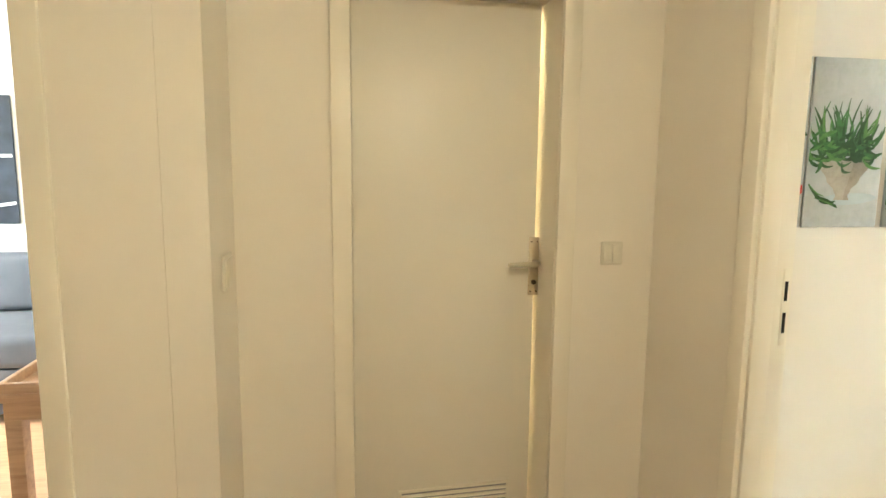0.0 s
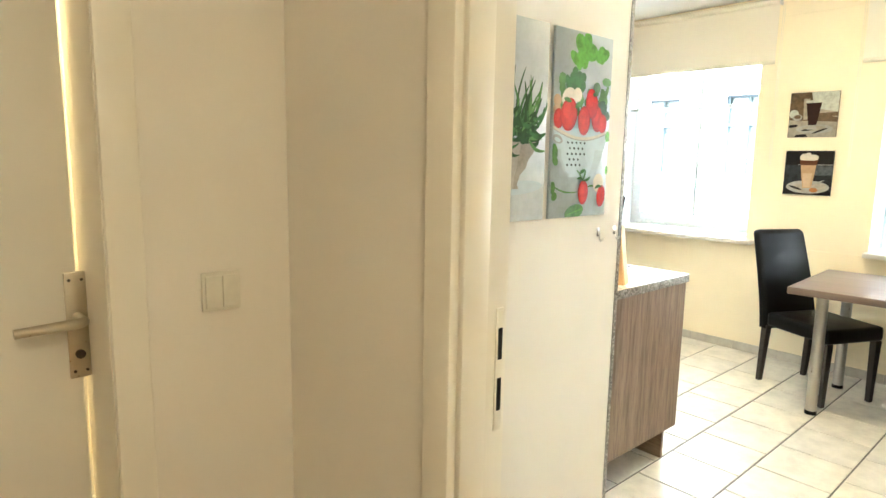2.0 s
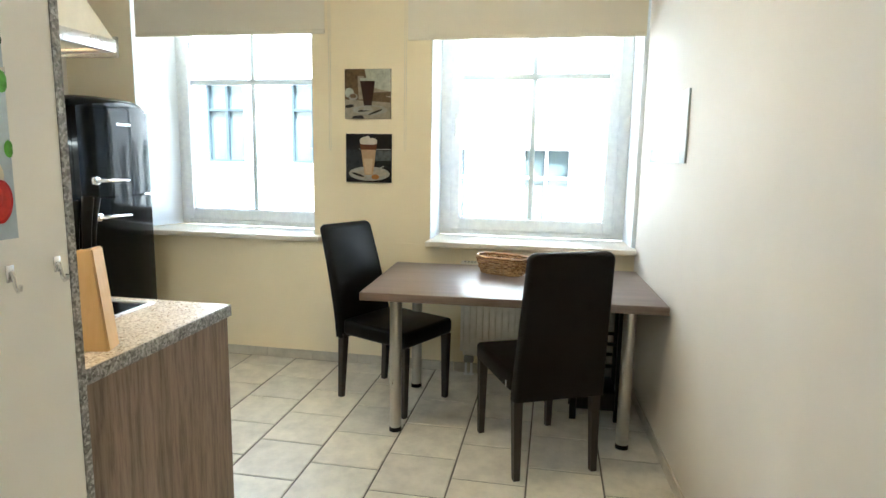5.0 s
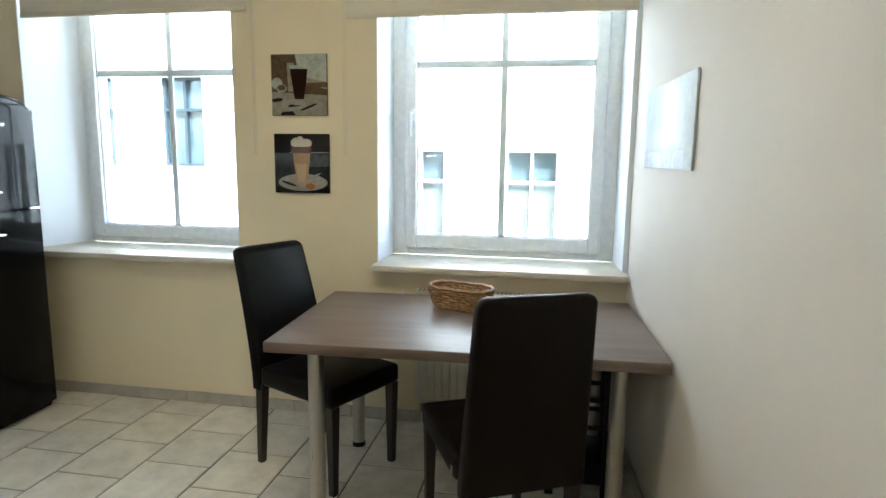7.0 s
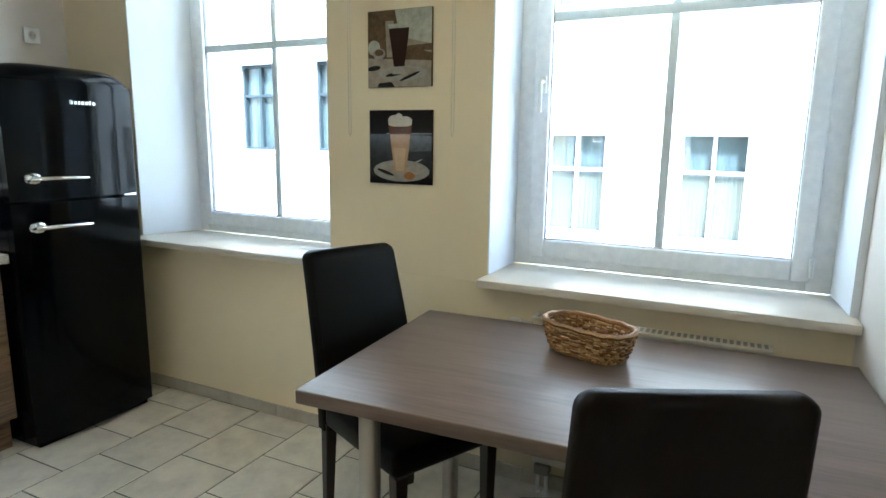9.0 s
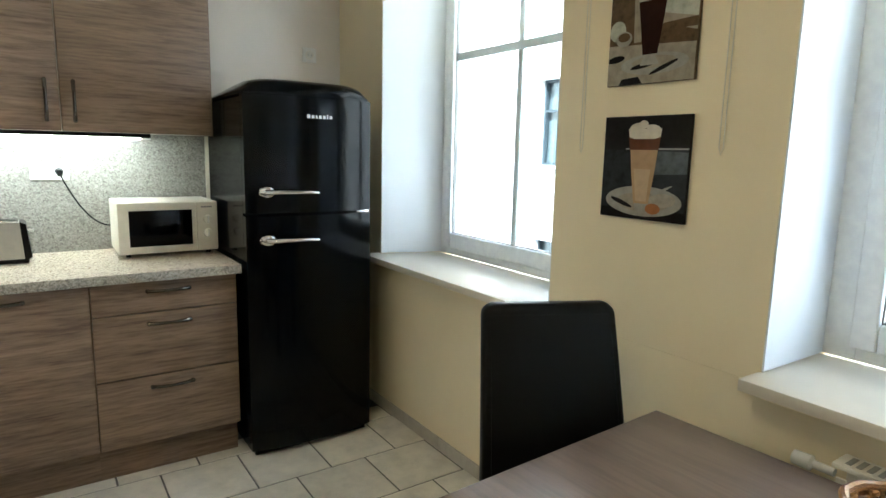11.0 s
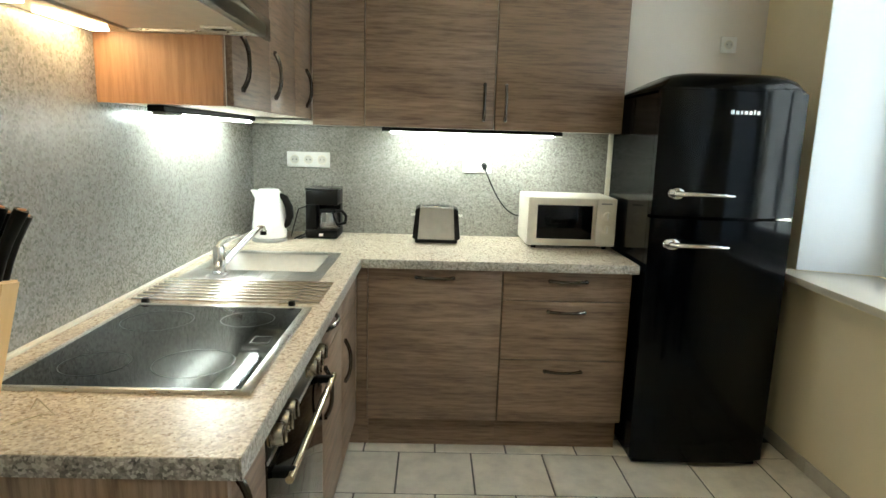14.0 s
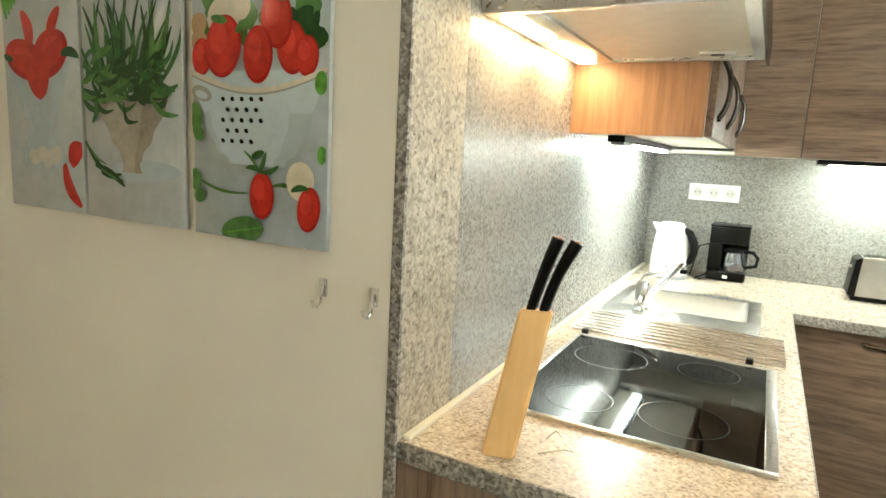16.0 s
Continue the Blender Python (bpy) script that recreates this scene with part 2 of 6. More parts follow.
GLASS = glazing("window_glass", (1, 1, 1), 0.05)
JUG = glazing("jug_glass", (0.75, 0.78, 0.78), 0.2)
BLIND = painted("cream_roller_fabric", (0.78, 0.73, 0.61), 0.85, 0.02, 0.3)
BASKET = wood("woven_basket_fibre", (0.07, 0.03, 0.010), (0.32, 0.17, 0.06), (0.64, 0.42, 0.20), "x", 0.55, 4)


def strands(name, tones):
    """Dried plant fibre: every strand its own tone, with fine lengthwise streaks."""
    m, nt, b = mat(name)
    g = nt.nodes.new("ShaderNodeNewGeometry")
    c1 = ramp(nt, g.outputs["Random Per Island"], [(0.0, tones[0]), (0.35, tones[1]), (0.7, tones[2]), (1.0, tones[3])])
    n = noise_tex(nt, coords(nt, (1, 1, 5)), 140, 3)
    c2 = ramp(nt, n, [(0.35, (0.55, 0.5, 0.45)), (0.65, (1.0, 1.0, 1.0))])
    nt.links.new(mixc(nt, 1.0, c1, c2, "MULTIPLY"), b.inputs["Base Color"])
    b.inputs["Roughness"].default_value = 0.5
    bump(nt, b, n, 0.3, 0.001)
    return m


WEAVE = strands("woven_strand", [(0.17, 0.075, 0.02), (0.37, 0.19, 0.062), (0.54, 0.32, 0.12), (0.72, 0.50, 0.24)])
RADIATOR = plain("radiator_enamel", (0.78, 0.75, 0.68), 0.35)
FACADE = painted("rendered_facade", (0.78, 0.80, 0.81), 0.9, 0.04, 0.3, 0.6)
FARGLASS = glazing("far_window_glass", (0.90, 0.94, 0.95), 0.10)
CURTAIN = painted("pale_curtain", (0.13, 0.155, 0.165), 0.9, 0.22, 0.2, 2)
FARFRAME = plain("far_white_frame", (0.80, 0.80, 0.78), 0.5)
FARDARK = plain("far_dark_frame", (0.035, 0.05, 0.06), 0.5)
GROUND = painted("courtyard_paving", (0.30, 0.29, 0.27), 0.9, 0.15, 0.3, 1)
SOFA = painted("grey_sofa_fabric", (0.085, 0.09, 0.10), 0.85, 0.1, 0.5, 6)
SLATE = painted("slate_picture", (0.035, 0.045, 0.06), 0.4, 0.3, 0.1, 8)
TUBE = glow("fluorescent_tube", (1.0, 0.98, 0.88), 16.0)
HOODLAMP = glow("hood_lamp_lens", (1.0, 0.64, 0.32), 8.0)
HALLBULB = glow("hall_lamp_glass", (1.0, 0.785, 0.51), 5.0)
KITCHENBULB = glow("kitchen_lamp_glass", (1.0, 0.75, 0.42), 7.4)
BATHBULB = glow("bath_lamp_glass", (1.0, 0.74, 0.40), 12.0)


# ---------------------------------------------------------------- mesh helpers
WORLD = {}


def box(bm, x0, x1, y0, y1, z0, z1, bev=0.0, seg=2):
    made = bmesh.ops.create_cube(bm, size=1.0, matrix=Matrix.LocRotScale(
        ((x0 + x1) / 2, (y0 + y1) / 2, (z0 + z1) / 2), None, (abs(x1 - x0), abs(y1 - y0), abs(z1 - z0))))
    if bev:
        edges = list({e for v in made["verts"] for e in v.link_edges})
        bmesh.ops.bevel(bm, geom=edges, offset=bev, segments=seg, profile=0.5, affect="EDGES")
    return bm


def prism(bm, pts, z0, z1, axis="z"):
    """Extrudes a plan outline. axis z: pts are (x, y); axis y: pts are (x, z); axis x: pts are (y, z)."""
    def at(p, h):
        return (p[0], p[1], h) if axis == "z" else (p[0], h, p[1]) if axis == "y" else (h, p[0], p[1])
    a, b = [bm.verts.new(at(p, z0)) for p in pts], [bm.verts.new(at(p, z1)) for p in pts]
    n = len(pts)
    bm.faces.new(a[::-1]), bm.faces.new(b)
    for k in range(n):
        bm.faces.new((a[k], a[(k + 1) % n], b[(k + 1) % n], b[k]))
    return bm


def lathe(bm, prof, c=(0, 0, 0), n=32, sx=1.0, sy=1.0):
    rings = []
    for r, z in prof:
        rings.append([bm.verts.new((c[0] + sx * r * math.cos(2 * math.pi * k / n), c[1] + sy * r * math.sin(2 * math.pi * k / n), c[2] + z)) for k in range(n)])
    for a, b in zip(rings, rings[1:]):
        for k in range(n):
            bm.faces.new((a[k], a[(k + 1) % n], b[(k + 1) % n], b[k]))
    bm.faces.new(rings[0][::-1]), bm.faces.new(rings[-1])
    return bm


def tube(bm, pts, r, n=10, flat=1.0):
    """A round (or flattened) bar swept along points; r may be a list."""
    pts = [Vector(p) for p in pts]
    rs = r if isinstance(r, (list, tuple)) else [r] * len(pts)
    rings, ref = [], None
    for k, p in enumerate(pts):
        d = (pts[min(k + 1, len(pts) - 1)] - pts[max(k - 1, 0)]).normalized()
        if ref is None:
            ref = Vector((0, 0, 1)) if abs(d.z) < 0.9 else Vector((1, 0, 0))
        u = (ref - d * ref.dot(d)).normalized()
        w = d.cross(u)
        ref = u
        rings.append([bm.verts.new(p + (u * math.cos(2 * math.pi * i / n) * flat + w * math.sin(2 * math.pi * i / n)) * rs[k]) for i in range(n)])
    for a, b in zip(rings, rings[1:]):
        for i in range(n):
            bm.faces.new((a[i], a[(i + 1) % n], b[(i + 1) % n], b[i]))
    bm.faces.new(rings[0][::-1]), bm.faces.new(rings[-1])
    return bm


def flat_poly(bm, pts, make):
    vs = [bm.verts.new(make(p)) for p in pts]
    bm.faces.new(vs)
    return bm


def finish(name, bm, material, smooth=35):
    bmesh.ops.recalc_face_normals(bm, faces=bm.faces)
    me = bpy.data.meshes.new(name)
    bm.to_mesh(me)
    bm.free()
    me.materials.append(material)
    if smooth:
        me.polygons.foreach_set("use_smooth", [True] * len(me.polygons))
        me.set_sharp_from_angle(angle=radians(smooth))
    return me


def thing(name, loc, label, category, group="", kind=""):
    ob = new(name)
    ob.empty_display_size = 0.05
    ob.location = loc
    WORLD[ob] = Matrix.Translation(loc)
    return tagged(ob, label, category, group, kind)


def part(name, bm, material, parent, label="", kind="", smooth=35):
    """One mesh object under a thing or part; bm is in world coordinates."""
    bmesh.ops.transform(bm, matrix=WORLD[parent].inverted(), verts=bm.verts)
    ob = new(name, finish(name, bm, material, smooth))
    ob.parent = parent
    WORLD[ob] = WORLD[parent]
    return tagged(ob, label, kind=kind)


def solid(name, bm, material, label, category, kind="", group="", smooth=35):
    """A top-level thing that is one mesh, its origin at its middle base."""
    vs = [v.co for v in bm.verts]
    c = Vector(((min(v.x for v in vs) + max(v.x for v in vs)) / 2, (min(v.y for v in vs) + max(v.y for v in vs)) / 2, min(v.z for v in vs)))
    bmesh.ops.translate(bm, vec=-c, verts=bm.verts)
    ob = new(name, finish(name, bm, material, smooth))
    ob.location = c
    WORLD[ob] = Matrix.Translation(c)
    return tagged(ob, label, category, group, kind)


def shift(ob, by):
    """Moves a finished thing with all its parts."""
    ob.location += Vector(by)


def B():
    return bmesh.new()


def bx(*a, **k):
    return box(bmesh.new(), *a, **k)


# ---------------------------------------------------------------- plan
XW, XE, YS, YN, ZC = -0.03, 2.605, -1.74, 2.31, 2.60        # kitchen: west splash wall, window wall, south, north, ceiling
YP = -0.015                                                  # wall with the three pictures
XD0, XD1 = -1.50, -1.385                                      # wall between hall and kitchen
YJ0, YJ1 = -1.47, -0.657                                     # kitchen door opening
HN, HW, HS = -0.13, -2.895, -3.20                             # hall: north wall, west wall, south wall
LX, LN, LS = -6.6, 2.35, -0.47                               # living room: west, north, south face of its door wall
JX, NX = -3.31, -4.50                                       # living room door jamb, end of the hall


def south(x):
    """The kitchen's side wall, which runs slightly out of square."""
    return -1.515 + 0.0507 * (x - 2.62)


def structure(name, bm, material, label, category="wall"):
    return solid(name, bm, material, label, category, kind="structure", smooth=0)


# floors
structure("floor_screed", bx(XD1, XE, YS, YN + 0.02, -0.12, -0.004), GROUT, "dark grey grout bed under the kitchen tiles", "floor")
structure("floor_hall", bx(NX, XD1 - 0.001, HS, HN + 0.6, -0.12, 0.0), LAMINATE, "brown laminate floor of the hallway", "floor")
structure("floor_living", bx(LX, HW, LS + 0.11, LN, -0.11, 0.002), W_OAK, "warm oak floor of the living room", "floor")
# ceilings
structure("ceiling", bx(XD1, XE + 0.52, YS - 0.1, YN + 0.1, ZC, ZC + 0.12), CEIL, "white painted kitchen ceiling", "ceiling")
structure("ceiling_hall", bx(LX, XD1 - 0.001, HS - 0.1, LN + 0.1, ZC, ZC + 0.12), CEIL, "white painted hallway ceiling", "ceiling")
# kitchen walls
structure("wall_south", prism(B(), [(XD1, YS - 0.12), (3.14, YS - 0.12), (3.14, south(3.14)), (XD1, south(XD1))], -0.1, ZC), WALL_DIM, "smooth pale painted kitchen side wall")
structure("wall_north", bx(XW - 0.1, XE + 0.52, YN + 0.0, YN + 0.14, -0.1, ZC), WALL_DIM, "pale painted wall behind the fridge")
structure("wall_splash", bx(XW - 0.10, XW, YP + 0.002, YN, -0.1, ZC), WALL_W, "white wall carrying the stone backsplash")
structure("wall_pictures", bx(XD1, XW - 0.001, YP, YP + 0.11, 0.0, ZC), WALL_W, "white wall with the vegetable pictures")
# wall between hall and kitchen, with its door opening
structure("wall_hall_east", bx(XD0, XD1, YJ1 + 0.03, HN - 0.0, 0.0, ZC), HALLW, "cream hall wall beside the kitchen door")
structure("wall_hall_east_lintel", bx(XD0, XD1, YJ0 - 0.03, YJ1 + 0.03, 2.03, ZC), HALLW, "cream wall above the kitchen doorway")
structure("wall_hall_east_south", bx(XD0, XD1, HS, YJ0 - 0.03, 0.0, ZC), HALLW, "cream hall wall beyond the kitchen doorway")
structure("wall_picture_return", bx(XD0, XD1, HN, YP + 0.11, 0.0, ZC), HALLW, "cream return of the wall by the pictures")
# hall walls
DX0, DX1, DTOP = -2.547, -1.842, 2.0
structure("wall_hall_north_left", bx(HW, DX0 - 0.005, HN, 0.10, 0.0, ZC), HALLW, "cream hall wall beside the white door")
structure("wall_hall_north_right", bx(DX1 + 0.005, XD0 - 0.001, HN, 0.10, 0.0, ZC), HALLW, "cream hall wall with the light switch")
structure("wall_hall_north_top", bx(DX0 - 0.005, DX1 + 0.005, HN, 0.10, DTOP + 0.03, ZC), HALLW, "cream hall wall above the white door")
structure("wall_hall_west", bx(HW - 0.11, HW, LS, 0.10, 0.0, ZC), HALLW, "cream hall wall with a light switch")
structure("wall_living_door_lintel", bx(-4.20, JX + 0.03, LS, LS + 0.11, 2.03, ZC), HALLW, "cream wall above the living room doorway")
structure("wall_living_door", bx(JX + 0.031, HW - 0.111, LS, LS + 0.11, 0.0, ZC), HALLW, "cream hall wall beside the living room doorway")
structure("wall_living_south", bx(LX, -4.201, LS, LS + 0.11, 0.0, ZC), WALL_W, "white living room wall beside its doorway")
structure("wall_hall_west_end", bx(NX - 0.1, NX, HS, LS - 0.001, 0.0, ZC), HALLW, "cream wall at the end of the hall")
structure("wall_hall_south", bx(NX, XD1, HS - 0.12, HS, 0.0, ZC), HALLW, "cream wall closing the hall")
# bathroom behind the white door: closed and lit warm
structure("wall_bath", bx(HW, XD0, 1.40, 1.5, 0.0, ZC), HALLW, "cream wall of the small room behind the door")
structure("wall_bath_west", bx(HW - 0.1, HW, 0.101, LN + 0.1, 0.0, ZC), HALLW, "cream side wall of the small room behind the door")
structure("wall_bath_east", bx(XD0, XD0 + 0.1, 0.101, 1.5, 0.0, ZC), HALLW, "cream side wall of the small room behind the door")
structure("floor_bath", bx(HW, XD0, 0.471, 1.5, -0.1, 0.0), TILE, "pale tiled floor of the small room", "floor")
# living room shell
structure("wall_living_north", bx(LX, HW - 0.111, LN, LN + 0.1, 0.0, ZC), WALL_W, "white living room wall behind the sofa")
structure("wall_living_west", bx(LX - 0.1, LX, LS, 0.0, 0.0, ZC), WALL_W, "white living room wall")
structure("wall_living_west_north", bx(LX - 0.1, LX, 1.8, LN + 0.1, 0.0, ZC), WALL_W, "white living room wall")
# Window opening is out of view, added to let daylight reach the hall
structure("wall_living_west_sill", bx(LX - 0.1, LX, 0.001, 1.799, 0.0, 0.85), WALL_W, "white living room wall below the added opening")
structure("wall_living_west_head", bx(LX - 0.1, LX, 0.001, 1.799, 2.30, ZC), WALL_W, "white living room wall above the added opening")
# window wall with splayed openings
structure("wall_window_south_pier", prism(B(), [(XE, -1.6), (3.14, -1.6), (3.14, -1.478), (2.92, -1.478), (XE, -1.497)], 0.83, 2.45), REVEAL, "narrow pier beside the dining window in the sky-tinted reveal white")
structure("wall_window_middle_pier", prism(B(), [(XE, -0.252), (2.92, -0.255), (3.14, -0.255), (3.14, 0.523), (2.92, 0.523), (XE, 0.523)], 0.83, 2.45), WALL, "cream pier between the two windows")
structure("wall_window_north_pier", prism(B(), [(XE, 1.80), (2.92, 1.692), (3.14, 1.692), (3.14, 2.31), (XE, 2.31)], 0.83, 2.45), WALL, "cream pier behind the fridge")
structure("wall_window_below", bx(XE, 3.14, YS, YN, -0.1, 0.829), WALL, "cream wall below the windows")
structure("wall_window_above", bx(XE, 3.14, YS, YN, 2.451, ZC), WALL, "cream wall above the windows")

# plastered reveals; the blue of the skylight is put into their white
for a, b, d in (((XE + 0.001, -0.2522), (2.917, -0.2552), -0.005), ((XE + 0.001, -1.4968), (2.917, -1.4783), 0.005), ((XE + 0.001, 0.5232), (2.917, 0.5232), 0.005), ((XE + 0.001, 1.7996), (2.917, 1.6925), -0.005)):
    structure("window_reveal", prism(B(), [a, b, (b[0], b[1] + d), (a[0], a[1] + d)], 0.863, 2.449), REVEAL, "plastered window reveal, its white tinted blue like skylight", "window reveal")

# window sills
for y0, y1 in ((-1.515, -0.243), (0.465, 1.83)):
    solid("window_sill", bx(2.512, 2.915, y0, y1, 0.828, 0.860, bev=0.004), SILL, "polished beige marble window sill", "window sill", kind="structure", group="window sills")


def window(name, y0, y1, z0, z1, label, handle_y=None, muntin_y=None, muntin_z=1.90, f=0.06, s=0.07):
    w = thing(name, (2.94, (y0 + y1) / 2, z0), label, "window", kind="structure")
    x0, x1, fb = 2.918, 2.985, 0.05
    bm = B()
    box(bm, x0, x1, y0, y0 + f, z0, z1, bev=0.004), box(bm, x0, x1, y1 - f, y1, z0, z1, bev=0.004)
    box(bm, x0, x1, y0 + f, y1 - f, z0, z0 + fb, bev=0.004), box(bm, x0, x1, y0 + f, y1 - f, z1 - fb, z1, bev=0.004)
    part("window_frame", bm, PVC, w)
    a0, a1, b0, b1 = y0 + f - 0.012, y1 - f + 0.012, z0 + fb - 0.012, z1 - fb + 0.012
    bm, q0, q1 = B(), x0 - 0.02, x0 + 0.045
    box(bm, q0, q1, a0, a0 + s, b0, b1, bev=0.008, seg=3), box(bm, q0, q1, a1 - s, a1, b0, b1, bev=0.008, seg=3)
    box(bm, q0, q1, a0 + s, a1 - s, b0, b0 + 0.078, bev=0.008, seg=3), box(bm, q0, q1, a0 + s, a1 - s, b1 - s, b1, bev=0.008, seg=3)
    sash = part("sash", bm, PVC, w)
    bm, g = B(), 0.004
    gy0, gy1, gz0, gz1 = a0 + s, a1 - s, b0 + 0.078, b1 - s
    box(bm, x0 - 0.002, x0 + 0.016, gy0, gy0 + g, gz0, gz1), box(bm, x0 - 0.002, x0 + 0.016, gy1 - g, gy1, gz0, gz1)
    box(bm, x0 - 0.002, x0 + 0.016, gy0 + g, gy1 - g, gz0, gz0 + g), box(bm, x0 - 0.002, x0 + 0.016, gy0 + g, gy1 - g, gz1 - g, gz1)
    part("gasket", bm, GREYP, sash)
    pane = part("pane", bx(x0 + 0.018, x0 + 0.030, gy0 - 0.01, gy1 + 0.01, gz0 - 0.01, gz1 + 0.01), GLASS, sash)
    pane.visible_shadow = False
    my = muntin_y if muntin_y is not None else (y0 + y1) / 2
    part("muntin", bx(x0 + 0.006, x0 + 0.017, my - 0.017, my + 0.017, gz0, gz1, bev=0.003), MUNTIN, sash)
    part("muntin", bx(x0 + 0.0045, x0 + 0.017, gy0, gy1, muntin_z - 0.019, muntin_z + 0.019, bev=0.003), MUNTIN, sash)
    if handle_y is not None:
        bm = B()
        box(bm, q0 - 0.012, q0, handle_y - 0.014, handle_y + 0.014, 1.60, 1.67, bev=0.004)
        tube(bm, [(q0 - 0.012, handle_y, 1.645), (q0 - 0.04, handle_y, 1.645), (q0 - 0.046, handle_y, 1.63), (q0 - 0.046, handle_y, 1.52)], 0.009, 8)
        part("window_handle", bm, WHITEP, sash)
    for zz in (z0 + 0.06,):
        part("hinge_cover", tube(B(), [(q0 - 0.006, y0 + f - 0.01, zz), (q0 - 0.006, y0 + f - 0.01, zz + 0.07)], 0.009, 8), PVC, w)
    return w


window("window_1", 0.523, 1.692, 0.862, 2.45, "white plastic window with slim glazing bars above the sill", muntin_y=1.102, muntin_z=1.880, f=0.055, s=0.065)
window("window_2", -1.478, -0.255, 0.862, 2.45, "white plastic window with handle and glazing bars", handle_y=-0.368, muntin_y=-0.868, muntin_z=1.906, f=0.085, s=0.065)


# ---------------------------------------------------------------- hall: doors and frames
def bar_frame(bm, axis, lo, hi, top, depth0, depth1, wd):
    """Two uprights and a head, lying on an x or y plane."""
    for a, b, z0, z1 in ((lo - wd, lo, 0.0, top + wd), (hi, hi + wd, 0.0, top + wd), (lo, hi, top, top + wd)):
        if axis == "y":
            box(bm, a, b, depth0, depth1, z0, z1, bev=0.004)
        else:
            box(bm, depth0, depth1, a, b, z0, z1, bev=0.004)
    return bm


df = thing("door_1", (-2.15, 0.0, 0.0), "plain white lacquered door, slightly ajar, with vent", "door", kind="structure")
fr = B()
bar_frame(fr, "y", DX0 + 0.012, DX1 - 0.012, DTOP + 0.012, HN - 0.014, HN + 0.001, 0.062)
part("casing", fr, FRAMEW, df)
fr = B()
for a, b, z0, z1 in ((DX0 - 0.004, DX0 + 0.013, 0, DTOP + 0.025), (DX1 - 0.013, DX1 + 0.004, 0, DTOP + 0.025), (DX0 + 0.013, DX1 - 0.013, DTOP + 0.004, DTOP + 0.025)):
    box(fr, a, b, HN + 0.002, 0.099, z0, z1)
part("lining", fr, FRAMEW, df)
def ajar(bm):
    """Turns a piece of the door leaf about its hinges, slightly open into the small room."""
    m = Matrix.Translation((DX0 + 0.015, 0.012, 0)) @ Matrix.Rotation(radians(3.0), 4, "Z") @ Matrix.Translation((-DX0 - 0.015, -0.045, 0))
    bmesh.ops.transform(bm, matrix=m, verts=bm.verts)
    return bm


leaf = part("leaf", ajar(bx(DX0 + 0.015, DX1 - 0.026, 0.045, 0.085, 0.008, DTOP, bev=0.003)), DOORW, df)
bm = B()
for k in range(5):
    zz = 0.140 + k * 0.019
    box(bm, -2.362, -1.957, 0.037, 0.046, zz, zz + 0.011, bev=0.002)
for a in ((-2.372, -1.947, 0.130, 0.139), (-2.372, -1.947, 0.237, 0.246), (-2.372, -2.362, 0.1395, 0.2365), (-1.957, -1.947, 0.1395, 0.2365)):
    box(bm, a[0], a[1], 0.036, 0.046, a[2], a[3], bev=0.002)
vg = part("vent_grille", ajar(bm), FRAMEW, leaf, "slotted plastic vent grille")
# Grey sheet stands for the shade between the slats
part("vent_mesh", ajar(bx(-2.362, -1.957, 0.0435, 0.0446, 0.140, 0.236)), GREYP, vg, "grey sheet painted as the shade behind the slots")
bm = B()
box(bm, -1.892, -1.854, 0.037, 0.045, 0.970, 1.186, bev=0.003)
plate = part("handle_plate", ajar(bm), BRASS, leaf, "brushed nickel long plate")
bm = B()
tube(bm, [(-1.873, 0.037, 1.095), (-1.873, -0.005, 1.095), (-1.88, -0.014, 1.095), (-1.892, -0.017, 1.095), (-1.987, -0.017, 1.093)], [0.010, 0.010, 0.0105, 0.0105, 0.009], 12)
part("lever", ajar(bm), BRASS, plate, "worn brushed lever handle")
part("lock_cylinder", ajar(tube(B(), [(-1.873, 0.038, 1.02), (-1.873, 0.030, 1.02)], 0.009, 14)), PEWTER, plate)
bm = B()
for zz in (0.985, 1.17):
    for dx in (-0.011, 0.011):
        tube(bm, [(-1.873 + dx, 0.038, zz), (-1.873 + dx, 0.0345, zz)], 0.003, 8)
part("plate_screws", ajar(bm), PEWTER, plate)

# kitchen doorway lining (no leaf hung)
dk = thing("door_2", (-1.42, -1.05, 0.0), "cream lacquered kitchen door frame without a leaf", "door frame", kind="structure")
bm = B()
bar_frame(bm, "x", YJ0 + 0.004, YJ1 - 0.004, 2.0, XD0 - 0.016, XD0 + 0.001, 0.062)
part("casing", bm, FRAMEW, dk)
bm = B()
bar_frame(bm, "x", YJ0 - 0.018, YJ1 + 0.018, 2.018, XD1 - 0.001, XD1 + 0.014, 0.062)
part("casing", bm, FRAMEW, dk)
bm = B()
for a, b, z0, z1 in ((YJ1, YJ1 + 0.029, 0, 2.029), (YJ0 - 0.029, YJ0, 0, 2.029), (YJ0, YJ1, 2.0, 2.029)):
    box(bm, XD0, XD1, a, b, z0, z1)
part("lining", bm, FRAMEW, dk)
bm = B()
box(bm, XD0 + 0.004, XD1 - 0.055, YJ1 - 0.012, YJ1 + 0.001, 0, 1.995, bev=0.004)
part("door_stop", bm, FRAMEW, dk)
bm = B()
box(bm, XD1 - 0.026, XD1 - 0.008, YJ1 - 0.0025, YJ1, 0.970, 1.180, bev=0.001)
st = part("strike_plate", bm, FRAMEW, dk, "cream strike plate")
bm = B()
for z0, z1 in ((1.005, 1.061), (1.093, 1.146)):
    box(bm, XD1 - 0.021, XD1 - 0.012, YJ1 - 0.0036, YJ1 - 0.001, z0, z1)
